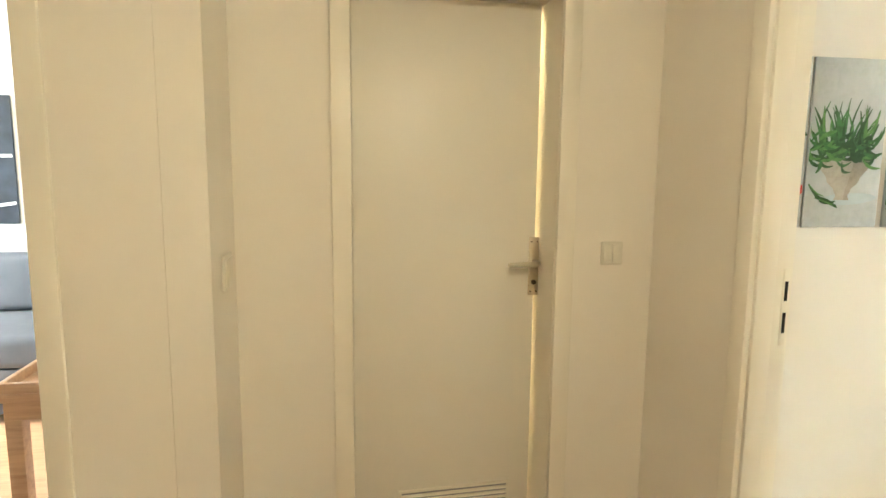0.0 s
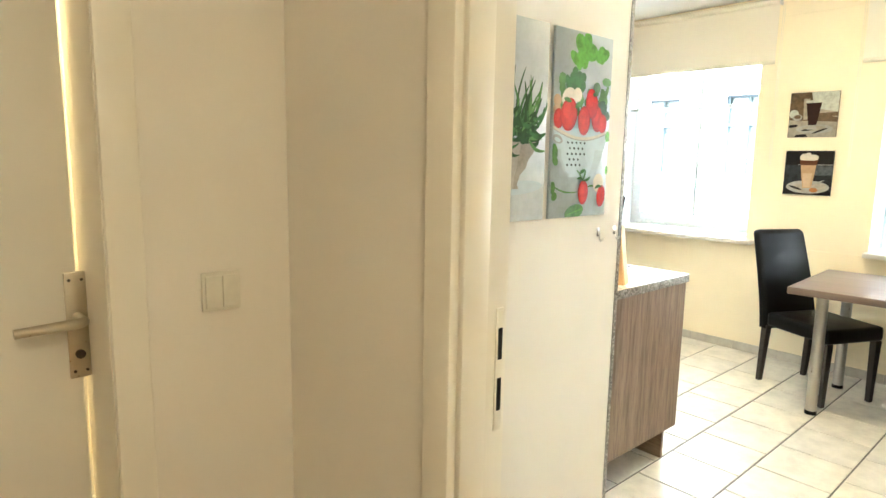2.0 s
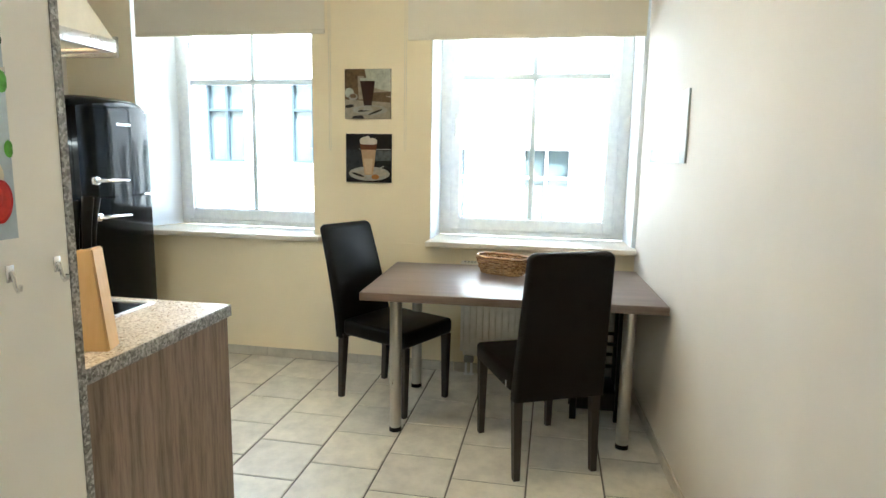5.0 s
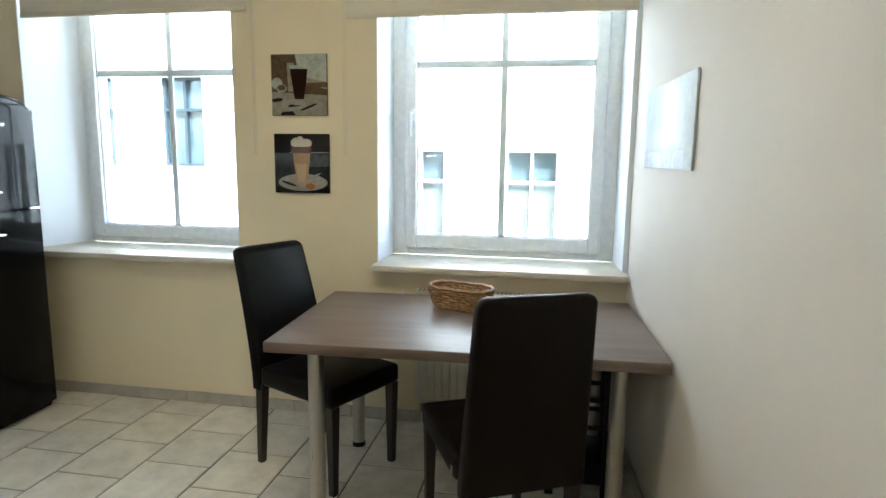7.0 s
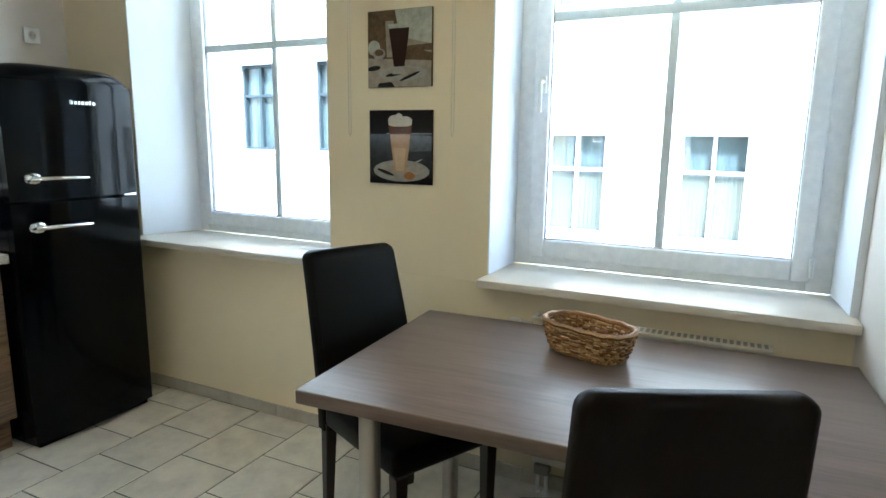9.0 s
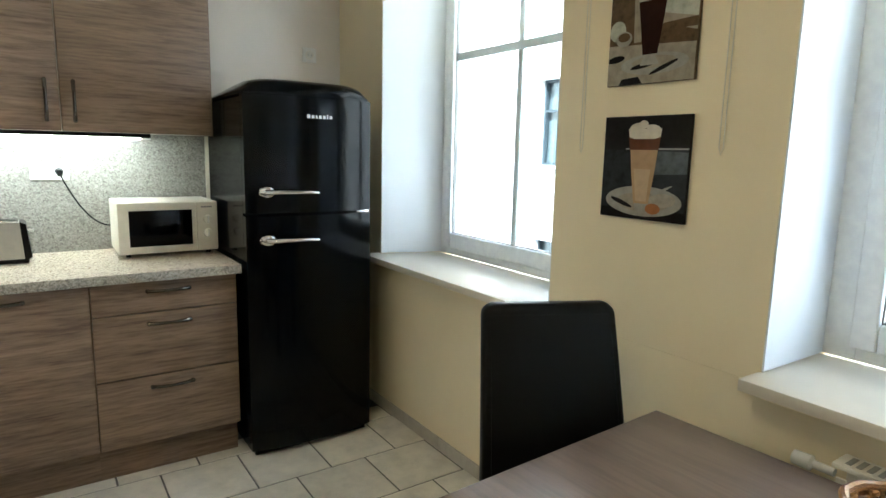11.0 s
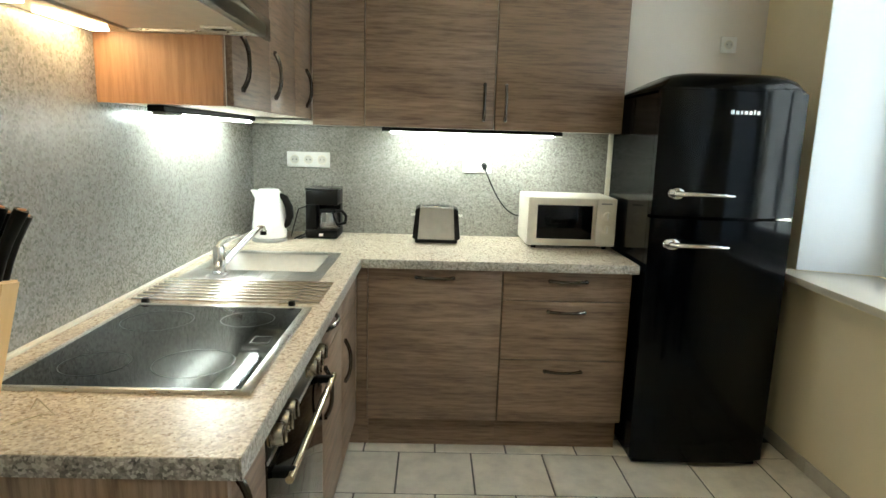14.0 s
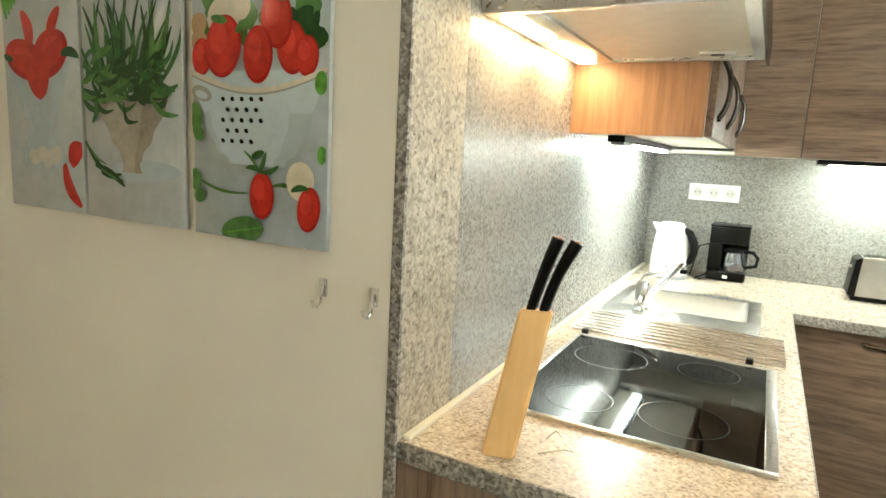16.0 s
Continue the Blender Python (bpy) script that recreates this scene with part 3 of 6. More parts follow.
part("latch_slot", bm, BLACKMAT, st, "dark latch openings")

# living room doorway lining (no leaf in view)
dl = thing("door_3", (JX, LS + 0.05, 0.0), "white lacquered living room door frame with strike plate", "door frame", kind="structure")
bm = B()
bar_frame(bm, "y", -4.20 + 0.03, JX - 0.004, 2.0, LS - 0.014, LS + 0.001, 0.062)
part("casing", bm, FRAMEW, dl)
bm = B()
for a, b, z0, z1 in ((JX, JX + 0.030, 0, 2.029), (-4.20, -4.17, 0, 2.029), (-4.17, JX, 2.0, 2.029)):
    box(bm, a, b, LS + 0.001, LS + 0.109, z0, z1)
part("lining", bm, FRAMEW, dl)
fe = part("strike_plate", bx(JX - 0.0025, JX, LS + 0.008, LS + 0.030, 0.985, 1.185, bev=0.001), FRAMEW, dl, "cream strike plate")
for z0, z1 in ((1.02, 1.075), (1.105, 1.155)):
    part("latch_slot", bx(JX - 0.0040, JX - 0.001, LS + 0.012, LS + 0.026, z0, z1), BLACKMAT, fe, "dark latch opening")

# light switches
s1 = thing("light_switch", (-1.62, HN, 1.11), "cream double rocker light switch on the hall wall", "light switch", group="switches")
part("plate", bx(-1.692, -1.614, HN - 0.009, HN, 1.110, 1.189, bev=0.003), SWITCHP, s1)
for a, b in ((-1.686, -1.654), (-1.652, -1.620)):
    part("rocker", bx(a, b, HN - 0.013, HN - 0.008, 1.117, 1.182, bev=0.002), SWITCHP, s1)
s2 = thing("light_switch", (HW, -0.25, 1.07), "cream single rocker light switch near the hall corner", "light switch", group="switches")
part("plate", bx(HW, HW + 0.009, -0.345, -0.235, 1.085, 1.185, bev=0.003), SWITCHP, s2)
part("rocker", bx(HW + 0.008, HW + 0.013, -0.335, -0.245, 1.095, 1.175, bev=0.002), SWITCHP, s2)

# hall ceiling lamp and small room lamp
def ceiling_lamp(x, y, z, r, bulb, label):
    l = thing("ceiling_lamp", (x, y, z), label, "lamp", "ceiling lamps")
    if z < ZC - 0.05:
        part("hanging_cord", tube(B(), [(x, y, z), (x, y, ZC)], 0.003, 8), WHITEP, l)
    part("lamp_base", lathe(B(), [(r * 0.95, -0.03), (r * 0.95, 0.0)], (x, y, z)), WHITEP, l)
    part("glass_shade", lathe(B(), [(r * 0.15, -0.115), (r * 0.6, -0.105), (r * 0.88, -0.075), (r, -0.0305)], (x, y, z)), bulb, l, "glowing glass bowl")
    return l


ceiling_lamp(-2.28, -1.95, 2.30, 0.14, HALLBULB, "round warm glass pendant lamp in the hall, lit")
ceiling_lamp(-2.1, 0.8, ZC, 0.11, BATHBULB, "small warm glass ceiling lamp, lit")
ceiling_lamp(0.95, -0.30, ZC, 0.15, KITCHENBULB, "round warm glass ceiling lamp in the kitchen, lit")

# ---------------------------------------------------------------- living room glimpse
so = thing("sofa", (-5.0, 1.9, 0.0), "dark grey fabric sofa against the white wall", "sofa")
part("base", bx(-6.0, -3.9, 1.42, 2.31, 0.06, 0.32, bev=0.02), SOFA, so)
for k in range(2):
    part("seat_cushion", bx(-5.8 + k * 0.86, -4.95 + k * 0.86, 1.40, 2.10, 0.32, 0.50, bev=0.045, seg=3), SOFA, so)
    part("back_cushion", bx(-5.8 + k * 0.86, -4.95 + k * 0.86, 2.02, 2.27, 0.50, 0.86, bev=0.06, seg=3), SOFA, so)
for a, b in ((-6.0, -5.81), (-4.08, -3.90)):
    part("armrest", bx(a, b, 1.40, 2.31, 0.32, 0.64, bev=0.04, seg=3), SOFA, so)
lp = thing("wall_picture", (-5.1, LN, 1.03), "dark slate-blue picture with pale lines", "picture")
part("canvas", bx(-5.6, -4.70, LN - 0.02, LN, 1.03, 1.87, bev=0.003), SLATE, lp)
for a, b, c in ((1.10, 1.16, -5.1), (1.46, 1.47, -5.5)):
    part("pale_stroke", prism(B(), [(c, a), (-4.71, b), (-4.71, b + 0.02), (c, a + 0.02)], LN - 0.023, LN - 0.02, "y"), WHITEP, lp)
tb = thing("side_table", (-3.2, 0.2, 0.0), "oak table with a raised rim", "table")
TX0, TX1, TY0, TY1 = -3.64, -3.08, -0.06, 0.57
part("tabletop", bx(TX0, TX1, TY0, TY1, 0.685, 0.715, bev=0.004), W_OAK, tb)
for a in ((TX0, TX1, TY0, TY0 + 0.015), (TX0, TX1, TY1 - 0.015, TY1), (TX0, TX0 + 0.015, TY0 + 0.015, TY1 - 0.015), (TX1 - 0.015, TX1, TY0 + 0.015, TY1 - 0.015)):
    part("rim", bx(*a, 0.715, 0.75, bev=0.003), W_OAK, tb)
part("apron", bx(TX0 + 0.01, TX1 - 0.01, TY0 + 0.01, TY1 - 0.01, 0.625, 0.685), W_OAK, tb)
for lx in (TX0 + 0.01, TX1 - 0.06):
    for ly in (TY0 + 0.01, TY1 - 0.06):
        part("leg", bx(lx, lx + 0.05, ly, ly + 0.05, 0.002, 0.625, bev=0.003), W_OAK, tb)

# ---------------------------------------------------------------- kitchen base cabinets
CT0, CT1 = 0.862, 0.900
CX, CY = 0.634, 1.60          # worktop front edges


def bow_handle(bm, p, length, axis, out, proud=0.020):
    """A flat arched pull handle with two feet. out: unit vector away from the front."""
    p, out = Vector(p), Vector(out)
    ax = Vector((1, 0, 0)) if axis == "x" else Vector((0, 1, 0)) if axis == "y" else Vector((0, 0, 1))
    pts, rs = [], []
    for k in range(13):
        u = k / 12 * 2 - 1
        pts.append(p + ax * (u * length / 2) + out * (0.004 + proud * (1 - abs(u) ** 2.6)))
        rs.append(0.0078 - 0.0016 * (1 - abs(u)))
    tube(bm, pts, rs, 8)
    for sgn in (-1, 1):
        q = p + ax * (sgn * length / 2)
        tube(bm, [q, q + out * 0.010], 0.0085, 10)
    return bm


def base_unit(name, x0, x1, y0, y1, facing, fronts, label, wood_m, group="base cabinets", body_top=0.862):
    """A floor cabinet with its plinth; fronts: (lo, hi, z0, z1, handle) along the front."""
    c = thing(name, ((x0 + x1) / 2, (y0 + y1) / 2, 0.0), label, "cabinet", group)
    # Dark body wood makes the gaps between the fronts read dark
    if facing == "s":
        part("body", bx(x0, x1, y0 + 0.02, y1, 0.15, CT0), W_EDGE, c)
        part("plinth", bx(x0, x1, y0 + 0.07, y0 + 0.088, 0.0, 0.149), W_X, c)
    else:
        part("body", bx(x0, x1 - 0.02, y0, y1, 0.15, body_top), W_EDGE, c)
        part("plinth", bx(x1 - 0.088, x1 - 0.07, y0, y1, 0.0, 0.149), W_Y, c)
    for lo, hi, z0, z1, kind, hpos in fronts:
        g = 0.0028
        if facing == "s":
            d = part(kind, bx(lo + g, hi - g, y0, y0 + 0.0195, z0 + g, z1 - g, bev=0.0015), wood_m, c)
        else:
            d = part(kind, bx(x1 - 0.0195, x1, lo + g, hi - g, z0 + g, z1 - g, bev=0.0015), wood_m, c)
        if hpos:
            hp, ax, ln = hpos
            if facing == "s":
                part("handle", bow_handle(B(), (hp[0], y0, hp[1]), ln, ax, (0, -1, 0)), PEWTER, d, "dark pewter bow handle")
            else:
                part("handle", bow_handle(B(), (x1, hp[0], hp[1]), ln, ax, (1, 0, 0)), PEWTER, d, "dark pewter bow handle")
    return c


FY = 1.655     # front plane of the north units
FX = 0.606     # front plane of the west units
base_unit("base_cabinet", 0.655, 1.24, FY, YN, "s", [(0.655, 1.24, 0.155, 0.86, "door", ((0.945, 0.815), "x", 0.16))],
          "walnut-look base cabinet door with bow handle at the top", W_X)
base_unit("drawer_cabinet", 1.24, 1.805, FY, YN, "s",
          [(1.24, 1.805, 0.722, 0.86, "drawer", ((1.525, 0.812), "x", 0.16)), (1.24, 1.805, 0.45, 0.722, "drawer", ((1.525, 0.675), "x", 0.16)),
           (1.24, 1.805, 0.155, 0.45, "drawer", ((1.525, 0.40), "x", 0.16))],
          "walnut-look cabinet with three drawers and bow handles", W_X)
cf = thing("corner_filler", (0.62, FY, 0.0), "walnut-look filler panel in the cabinet corner", "cabinet panel")
part("panel", bx(FX, 0.654, FY + 0.006, FY + 0.022, 0.152, 0.86), W_X, cf)
part("plinth", bx(FX - 0.07, 0.654, FY + 0.07, FY + 0.088, 0.0, 0.149), W_X, cf)
base_unit("base_cabinet", XW, FX, 0.02, 0.228, "e", [(0.02, 0.228, 0.155, 0.86, "door", ((0.05, 0.76), "z", 0.16))],
          "narrow walnut-look end cabinet beside the oven", W_Y)
part("end_panel", bx(XW, FX + 0.003, 0.002, 0.0195, 0.15, CT0), W_Z, bpy.data.objects["base_cabinet.001"], "vertical-grain end panel")
base_unit("sink_cabinet", XW, FX, 0.835, 1.654, "e",
          [(0.835, 1.235, 0.735, 0.86, "drawer", ((0.985, 0.818), "y", 0.16)), (0.835, 1.235, 0.155, 0.735, "door", ((0.872, 0.625), "z", 0.16)),
           (1.235, 1.65, 0.155, 0.86, "door", ((1.30, 0.565), "z", 0.16))],
          "walnut-look sink cabinet with drawer and doors", W_Y, body_top=0.70)

# built-in oven under the hob
ov = thing("oven", (0.3, 0.53, 0.0), "built-in oven with steel panel, knobs and black glass door", "oven")
part("body", bx(XW + 0.02, FX - 0.02, 0.230, 0.833, 0.15, CT0 - 0.002), BLACKMAT, ov)
part("control_panel", bx(FX - 0.02, FX + 0.002, 0.232, 0.831, 0.760, 0.858, bev=0.002), STEEL_K, ov, "dark brushed steel control panel")
part("oven_door", bx(FX - 0.02, FX + 0.002, 0.232, 0.831, 0.235, 0.750, bev=0.003), BLACKGLASS, ov, "black glass oven door")
part("lower_panel", bx(FX - 0.02, FX, 0.232, 0.831, 0.152, 0.232, bev=0.002), STEEL, ov)
part("plinth", bx(FX - 0.088, FX - 0.07, 0.2285, 0.8345, 0.0, 0.149), W_Y, ov)
for ky in (0.258, 0.316, 0.374, 0.620, 0.678, 0.736):
    k = part("knob", tube(B(), [(FX + 0.002, ky, 0.808), (FX + 0.006, ky, 0.808), (FX + 0.0065, ky, 0.808), (FX + 0.024, ky, 0.808), (FX + 0.029, ky, 0.808), (FX + 0.030, ky, 0.808)], [0.0225, 0.0225, 0.0245, 0.0235, 0.021, 0.016], 28), KNOBSTEEL, ov, "steel knob")
    part("knob_ring", tube(B(), [(FX + 0.0015, ky, 0.808), (FX + 0.0055, ky, 0.808)], 0.0275, 28), GOLDEN, k, "brass-coloured ring")
    part("knob_grip", bx(FX + 0.0285, FX + 0.036, ky - 0.004, ky + 0.004, 0.790, 0.826, bev=0.003), KNOBSTEEL, k)
part("panel_strip", bx(FX - 0.0005, FX + 0.004, 0.233, 0.830, 0.752, 0.760, bev=0.001), STEEL, ov)
# Warm light mirrored by the bar is put into its golden colour
bm = B()
tube(bm, [(FX + 0.042, 0.245, 0.715), (FX + 0.042, 0.795, 0.715)], 0.009, 16)
hd = part("door_handle", bm, GOLDEN, ov, "bar handle with its warm reflection put into the golden colour")
for yy in (0.275, 0.765):
    part("handle_post", bx(FX + 0.0, FX + 0.047, yy - 0.012, yy + 0.012, 0.706, 0.724, bev=0.003), BLACKMAT, hd)

# worktops and backsplashes
wt = thing("worktop", (0.5, 1.0, CT0), "speckled granite-look L-shaped worktop with square edge", "worktop")
SX0, SX1, SY0, SY1 = 0.075, 0.505, 1.30, 1.665       # sink bowl cut-out
bm = B()
for a in ((XW + 0.001, CX - 0.004, 0.004, SY0), (XW + 0.001, SX0, SY0, SY1), (SX1, CX - 0.004, SY0, SY1), (XW + 0.001, CX - 0.004, SY1, YN - 0.001)):
    box(bm, *a, CT0, CT1)
bmesh.ops.remove_doubles(bm, verts=bm.verts, dist=1e-5)
part("long_slab", bm, COUNTER, wt, smooth=0)
part("short_slab", bx(CX - 0.004, 1.810, CY + 0.004, YN - 0.001, CT0, CT1), COUNTER, wt, smooth=0)
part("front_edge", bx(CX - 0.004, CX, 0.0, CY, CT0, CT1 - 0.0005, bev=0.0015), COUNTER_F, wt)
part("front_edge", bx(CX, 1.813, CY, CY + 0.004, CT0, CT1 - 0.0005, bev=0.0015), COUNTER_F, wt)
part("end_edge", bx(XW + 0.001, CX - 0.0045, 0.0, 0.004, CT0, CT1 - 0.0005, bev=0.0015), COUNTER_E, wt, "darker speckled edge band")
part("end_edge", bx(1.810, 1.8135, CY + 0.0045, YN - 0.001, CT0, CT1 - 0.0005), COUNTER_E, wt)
part("wall_upstand", bx(-0.0095, 0.006, 0.01, YN - 0.03, CT1, CT1 + 0.010, bev=0.003), CREAMP, wt, "cream sealing strip")

bs = thing("backsplash", (0.0, 1.2, CT1), "grey speckled stone-look backsplash on two walls", "backsplash", kind="structure")
part("west_slab", bx(XW + 0.001, -0.010, 0.186, YN - 0.001, CT1 + 0.001, 2.30), SPLASH, bs)
# End strip has its own paler, warmer, rougher speckle
part("end_slab", bx(XW + 0.001, -0.010, -0.008, 0.185, CT1 + 0.001, 2.30), SPLASH_M, bs, "matt speckled end strip in a paler, warmer tone")
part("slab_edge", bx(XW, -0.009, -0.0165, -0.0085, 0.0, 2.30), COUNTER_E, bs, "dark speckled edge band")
part("north_slab", bx(-0.0095, 1.835, YN - 0.018, YN - 0.001, CT1 + 0.001, 1.47), SPLASH, bs)
part("end_trim", bx(1.836, 1.865, YN - 0.030, YN - 0.001, CT1 - 0.2, 1.47, bev=0.002), CREAMP, bs, "cream edge trim")

# ---------------------------------------------------------------- wall cabinets
UZ0, UZW, UZ1, UY, UX = 1.455, 1.480, 2.20, 1.985, 0.360


def upper(name, x0, x1, y0, y1, facing, doors, label, zb=UZ0):
    c = thing(name, ((x0 + x1) / 2, (y0 + y1) / 2, zb), label, "cabinet", "wall cabinets")
    if facing == "s":
        part("body", bx(x0, x1, y0 + 0.0205, y1, zb, UZ1), CARCASS, c)
    else:
        part("body", bx(x0, x1 - 0.02, y0, y1, zb, UZ1), CARCASS, c)
    for lo, hi, hp in doors:
        g = 0.0028
        if facing == "s":
            # Thin dark sheet added behind each door so its gaps read dark
            part("front_rail", bx(lo + 0.001, hi - 0.001, y0 + 0.0197, y0 + 0.0199, zb + 0.002, UZ1), W_EDGE, c)
            d = part("door", bx(lo + g, hi - g, y0, y0 + 0.0195, UZ0 + g - 0.004, UZ1, bev=0.0015), W_X, c)
            if hp:
                part("handle", bow_handle(B(), (hp, y0, 1.577), 0.16, "z", (0, -1, 0)), PEWTER, d, "dark pewter bow handle")
        else:
            d = part("door", bx(x1 - 0.0195, x1, lo + g, hi - g, zb + g - 0.004, UZ1, bev=0.0015), W_Y, c)
            if hp:
                part("handle", bow_handle(B(), (x1, hp, 1.605), 0.15, "z", (1, 0, 0)), PEWTER, d, "dark pewter bow handle")
    return c


u1 = upper("wall_cabinet", 0.60, 1.805, UY, YN - 0.019, "s", [(0.60, 1.205, 1.155), (1.205, 1.805, 1.255)], "walnut-look double wall cabinet with bow handles")
part("side_panel", bx(1.805, 1.812, UY + 0.02, YN - 0.019, UZ0 - 0.003, UZ1), W_Z, u1)
u2 = upper("wall_cabinet", -0.009, UX, 0.865, 1.265, "e", [(0.865, 1.265, 0.945)], "walnut-look wall cabinet beside the cooker hood", UZW)
part("side_panel", bx(-0.009, UX - 0.021, 0.848, 0.8645, UZW - 0.003, UZ1), W_SIDE, u2, "orange-brown cabinet side")
upper("wall_cabinet", -0.009, UX, 1.2655, UY - 0.002, "e", [(1.2655, 1.64, 1.315), (1.64, UY - 0.03, 1.845)], "walnut-look corner wall cabinet with bow handles", UZW)
uf = thing("corner_filler", (0.47, UY, UZ0), "walnut-look filler panel between the wall cabinets", "cabinet panel")
part("panel", bx(UX + 0.001, 0.599, UY + 0.003, UY + 0.02, UZ0 - 0.002, UZ1), W_X, uf)
part("bottom", bx(-0.009, 0.599, UY + 0.0205, YN - 0.019, UZ0, UZ0 + 0.016), CARCASS, uf)


def strip_light(label, p0, p1, across):
    """Slim under-cabinet tube lamp from p0 to p1 (top centre line)."""
    l = thing("under_cabinet_lamp", tuple((Vector(p0) + Vector(p1)) / 2), label, "lamp", "under-cabinet lamps")
    (x0, y0, z), (x1, y1, _) = p0, p1
    w = 0.026
    if across == "x":
        part("housing", bx(x0, x1, y0 - w, y0 + w, z - 0.020, z, bev=0.003), BLACKMAT, l, "black lamp housing")
        part("tube", bx(x0 + 0.045, x1 - 0.045, y0 - w * 0.55, y0 + w * 0.75, z - 0.029, z - 0.0195, bev=0.004), TUBE, l, "lit white tube")
        for a in (x0, x1 - 0.04):
            part("end_cap", bx(a, a + 0.04, y0 - w * 0.8, y0 + w * 0.8, z - 0.028, z - 0.0195, bev=0.003), STEEL, l)
    else:
        part("housing", bx(x0 - w, x0 + w, y0, y1, z - 0.020, z, bev=0.003), BLACKMAT, l, "black lamp housing")
        part("tube", bx(x0 - w * 0.75, x0 + w * 0.55, y0 + 0.16, y1 - 0.02, z - 0.029, z - 0.0195, bev=0.004), TUBE, l, "lit white tube")
        part("end_cap", bx(x0 - w * 0.8, x0 + w * 0.8, y0 + 0.02, y0 + 0.15, z - 0.028, z - 0.0195, bev=0.003), GREYP, l)
    return l


strip_light("black slim strip lamp with lit tube under the cabinet", (0.67, 2.15, UZ0), (1.56, 2.15, UZ0), "x")
strip_light("black slim strip lamp with lit tube near the corner", (0.095, 0.97, UZW), (0.095, 1.90, UZW), "y")

# cooker hood
HY0, HY1, HZ = 0.225, 0.845, 1.664
ho = thing("cooker_hood", (0.23, 0.53, HZ), "slanted cream and steel cooker hood with lit lamps", "cooker hood")
bm = B()
for a in ((-0.009, 0.46, HY0, HY0 + 0.022), (-0.009, 0.46, HY1 - 0.022, HY1), (-0.009, 0.10, HY0 + 0.022, HY1 - 0.022), (0.435, 0.46, HY0 + 0.022, HY1 - 0.022)):
    box(bm, *a, HZ, HZ + 0.035, bev=0.003)
part("rim", bm, STEEL, ho, "brushed steel rim")
part("filter", bx(0.10, 0.435, HY0 + 0.022, HY1 - 0.022, HZ + 0.008, HZ + 0.018), CREAMP, ho, "cream grease filter")
bm = B()
prism(bm, [(-0.009, HZ + 0.035), (0.455, HZ + 0.035), (0.16, HZ + 0.30), (-0.009, HZ + 0.30)], HY0 + 0.004, HY1 - 0.004, "y")
part("canopy", bm, CREAMP, ho, "sloping cream canopy")
part("chimney", bx(-0.009, 0.17, 0.40, 0.67, HZ + 0.30, ZC), STEEL, ho)
for a, b in ((HY0 + 0.04, 0.47), (0.56, HY1 - 0.04)):
    part("lamp_lens", bx(0.014, 0.060, a, b, HZ - 0.006, HZ + 0.001, bev=0.003), HOODLAMP, ho, "glowing lamp lens")
bm = B()
box(bm, 0.462, 0.470, HY0, HY1 + 0.01, HZ - 0.012, HZ + 0.045, bev=0.002)
vis = part("visor", bm, JUG, ho, "clear glass visor")
part("visor_clip", bx(0.32, 0.40, HY1 - 0.10, HY1 - 0.06, HZ + 0.002, HZ + 0.008, bev=0.002), WHITEP, ho)
part("clip_slot", bx(0.345, 0.375, HY1 - 0.09, HY1 - 0.07, HZ + 0.0, HZ + 0.0025), BLACKMAT, ho)

# hob
hb = thing("hob", (0.31, 0.53, CT1), "black glass ceramic hob in a steel frame", "hob")
HX0, HX1, HB0, HB1 = 0.068, 0.577, 0.234, 0.838
part("glass", bx(HX0 + 0.01, HX1 - 0.01, HB0 + 0.01, HB1 - 0.01, CT1 - 0.001, CT1 + 0.006), BLACKGLASS, hb)
for a in ((HX0, HX1, HB0, HB0 + 0.012), (HX0, HX1, HB1 - 0.012, HB1), (HX0, HX0 + 0.012, HB0 + 0.012, HB1 - 0.012), (HX1 - 0.022, HX1, HB0 + 0.012, HB1 - 0.012)):
    part("frame_bar", bx(*a, CT1, CT1 + 0.009, bev=0.002), STEEL, hb)
for cx, cy, rr in ((0.41, 0.385, 0.085), (0.205, 0.37, 0.07), (0.20, 0.68, 0.09), (0.43, 0.71, 0.07)):
    bm = B()
    n = 64
    a = [bm.verts.new((cx + (rr + 0.0012) * math.cos(2 * math.pi * k / n), cy + (rr + 0.0012) * math.sin(2 * math.pi * k / n), CT1 + 0.0063)) for k in range(n)]
    b = [bm.verts.new((cx + (rr - 0.0012) * math.cos(2 * math.pi * k / n), cy + (rr - 0.0012) * math.sin(2 * math.pi * k / n), CT1 + 0.0063)) for k in range(n)]
    for k in range(n):
        bm.faces.new((a[k], a[(k + 1) % n], b[(k + 1) % n], b[k]))
    part("zone_ring", bm, PRINTLINE, hb)
bm = B()
for a in ((0.49, 0.535, 0.52, 0.523), (0.49, 0.535, 0.567, 0.57), (0.49, 0.492, 0.523, 0.567), (0.533, 0.535, 0.523, 0.567)):
    box(bm, *a, CT1 + 0.0058, CT1 + 0.0064)
part("residual_heat_mark", bm, PRINTLINE, hb)

# sink with drainer, tap and roll-up rack
sk = thing("sink", (0.29, 1.42, CT1), "inset stainless steel sink with drainer", "sink")
bm = B()
for a in ((0.045, 0.535, 1.15, SY0 + 0.012), (0.045, SX0 + 0.012, SY0 + 0.012, SY1 - 0.012), (SX1 - 0.012, 0.535, SY0 + 0.012, SY1 - 0.012), (0.045, 0.535, SY1 - 0.012, 1.70)):
    box(bm, *a, CT1 + 0.0005, CT1 + 0.006, bev=0.002)
part("rim", bm, STEEL, sk)
bm = B()


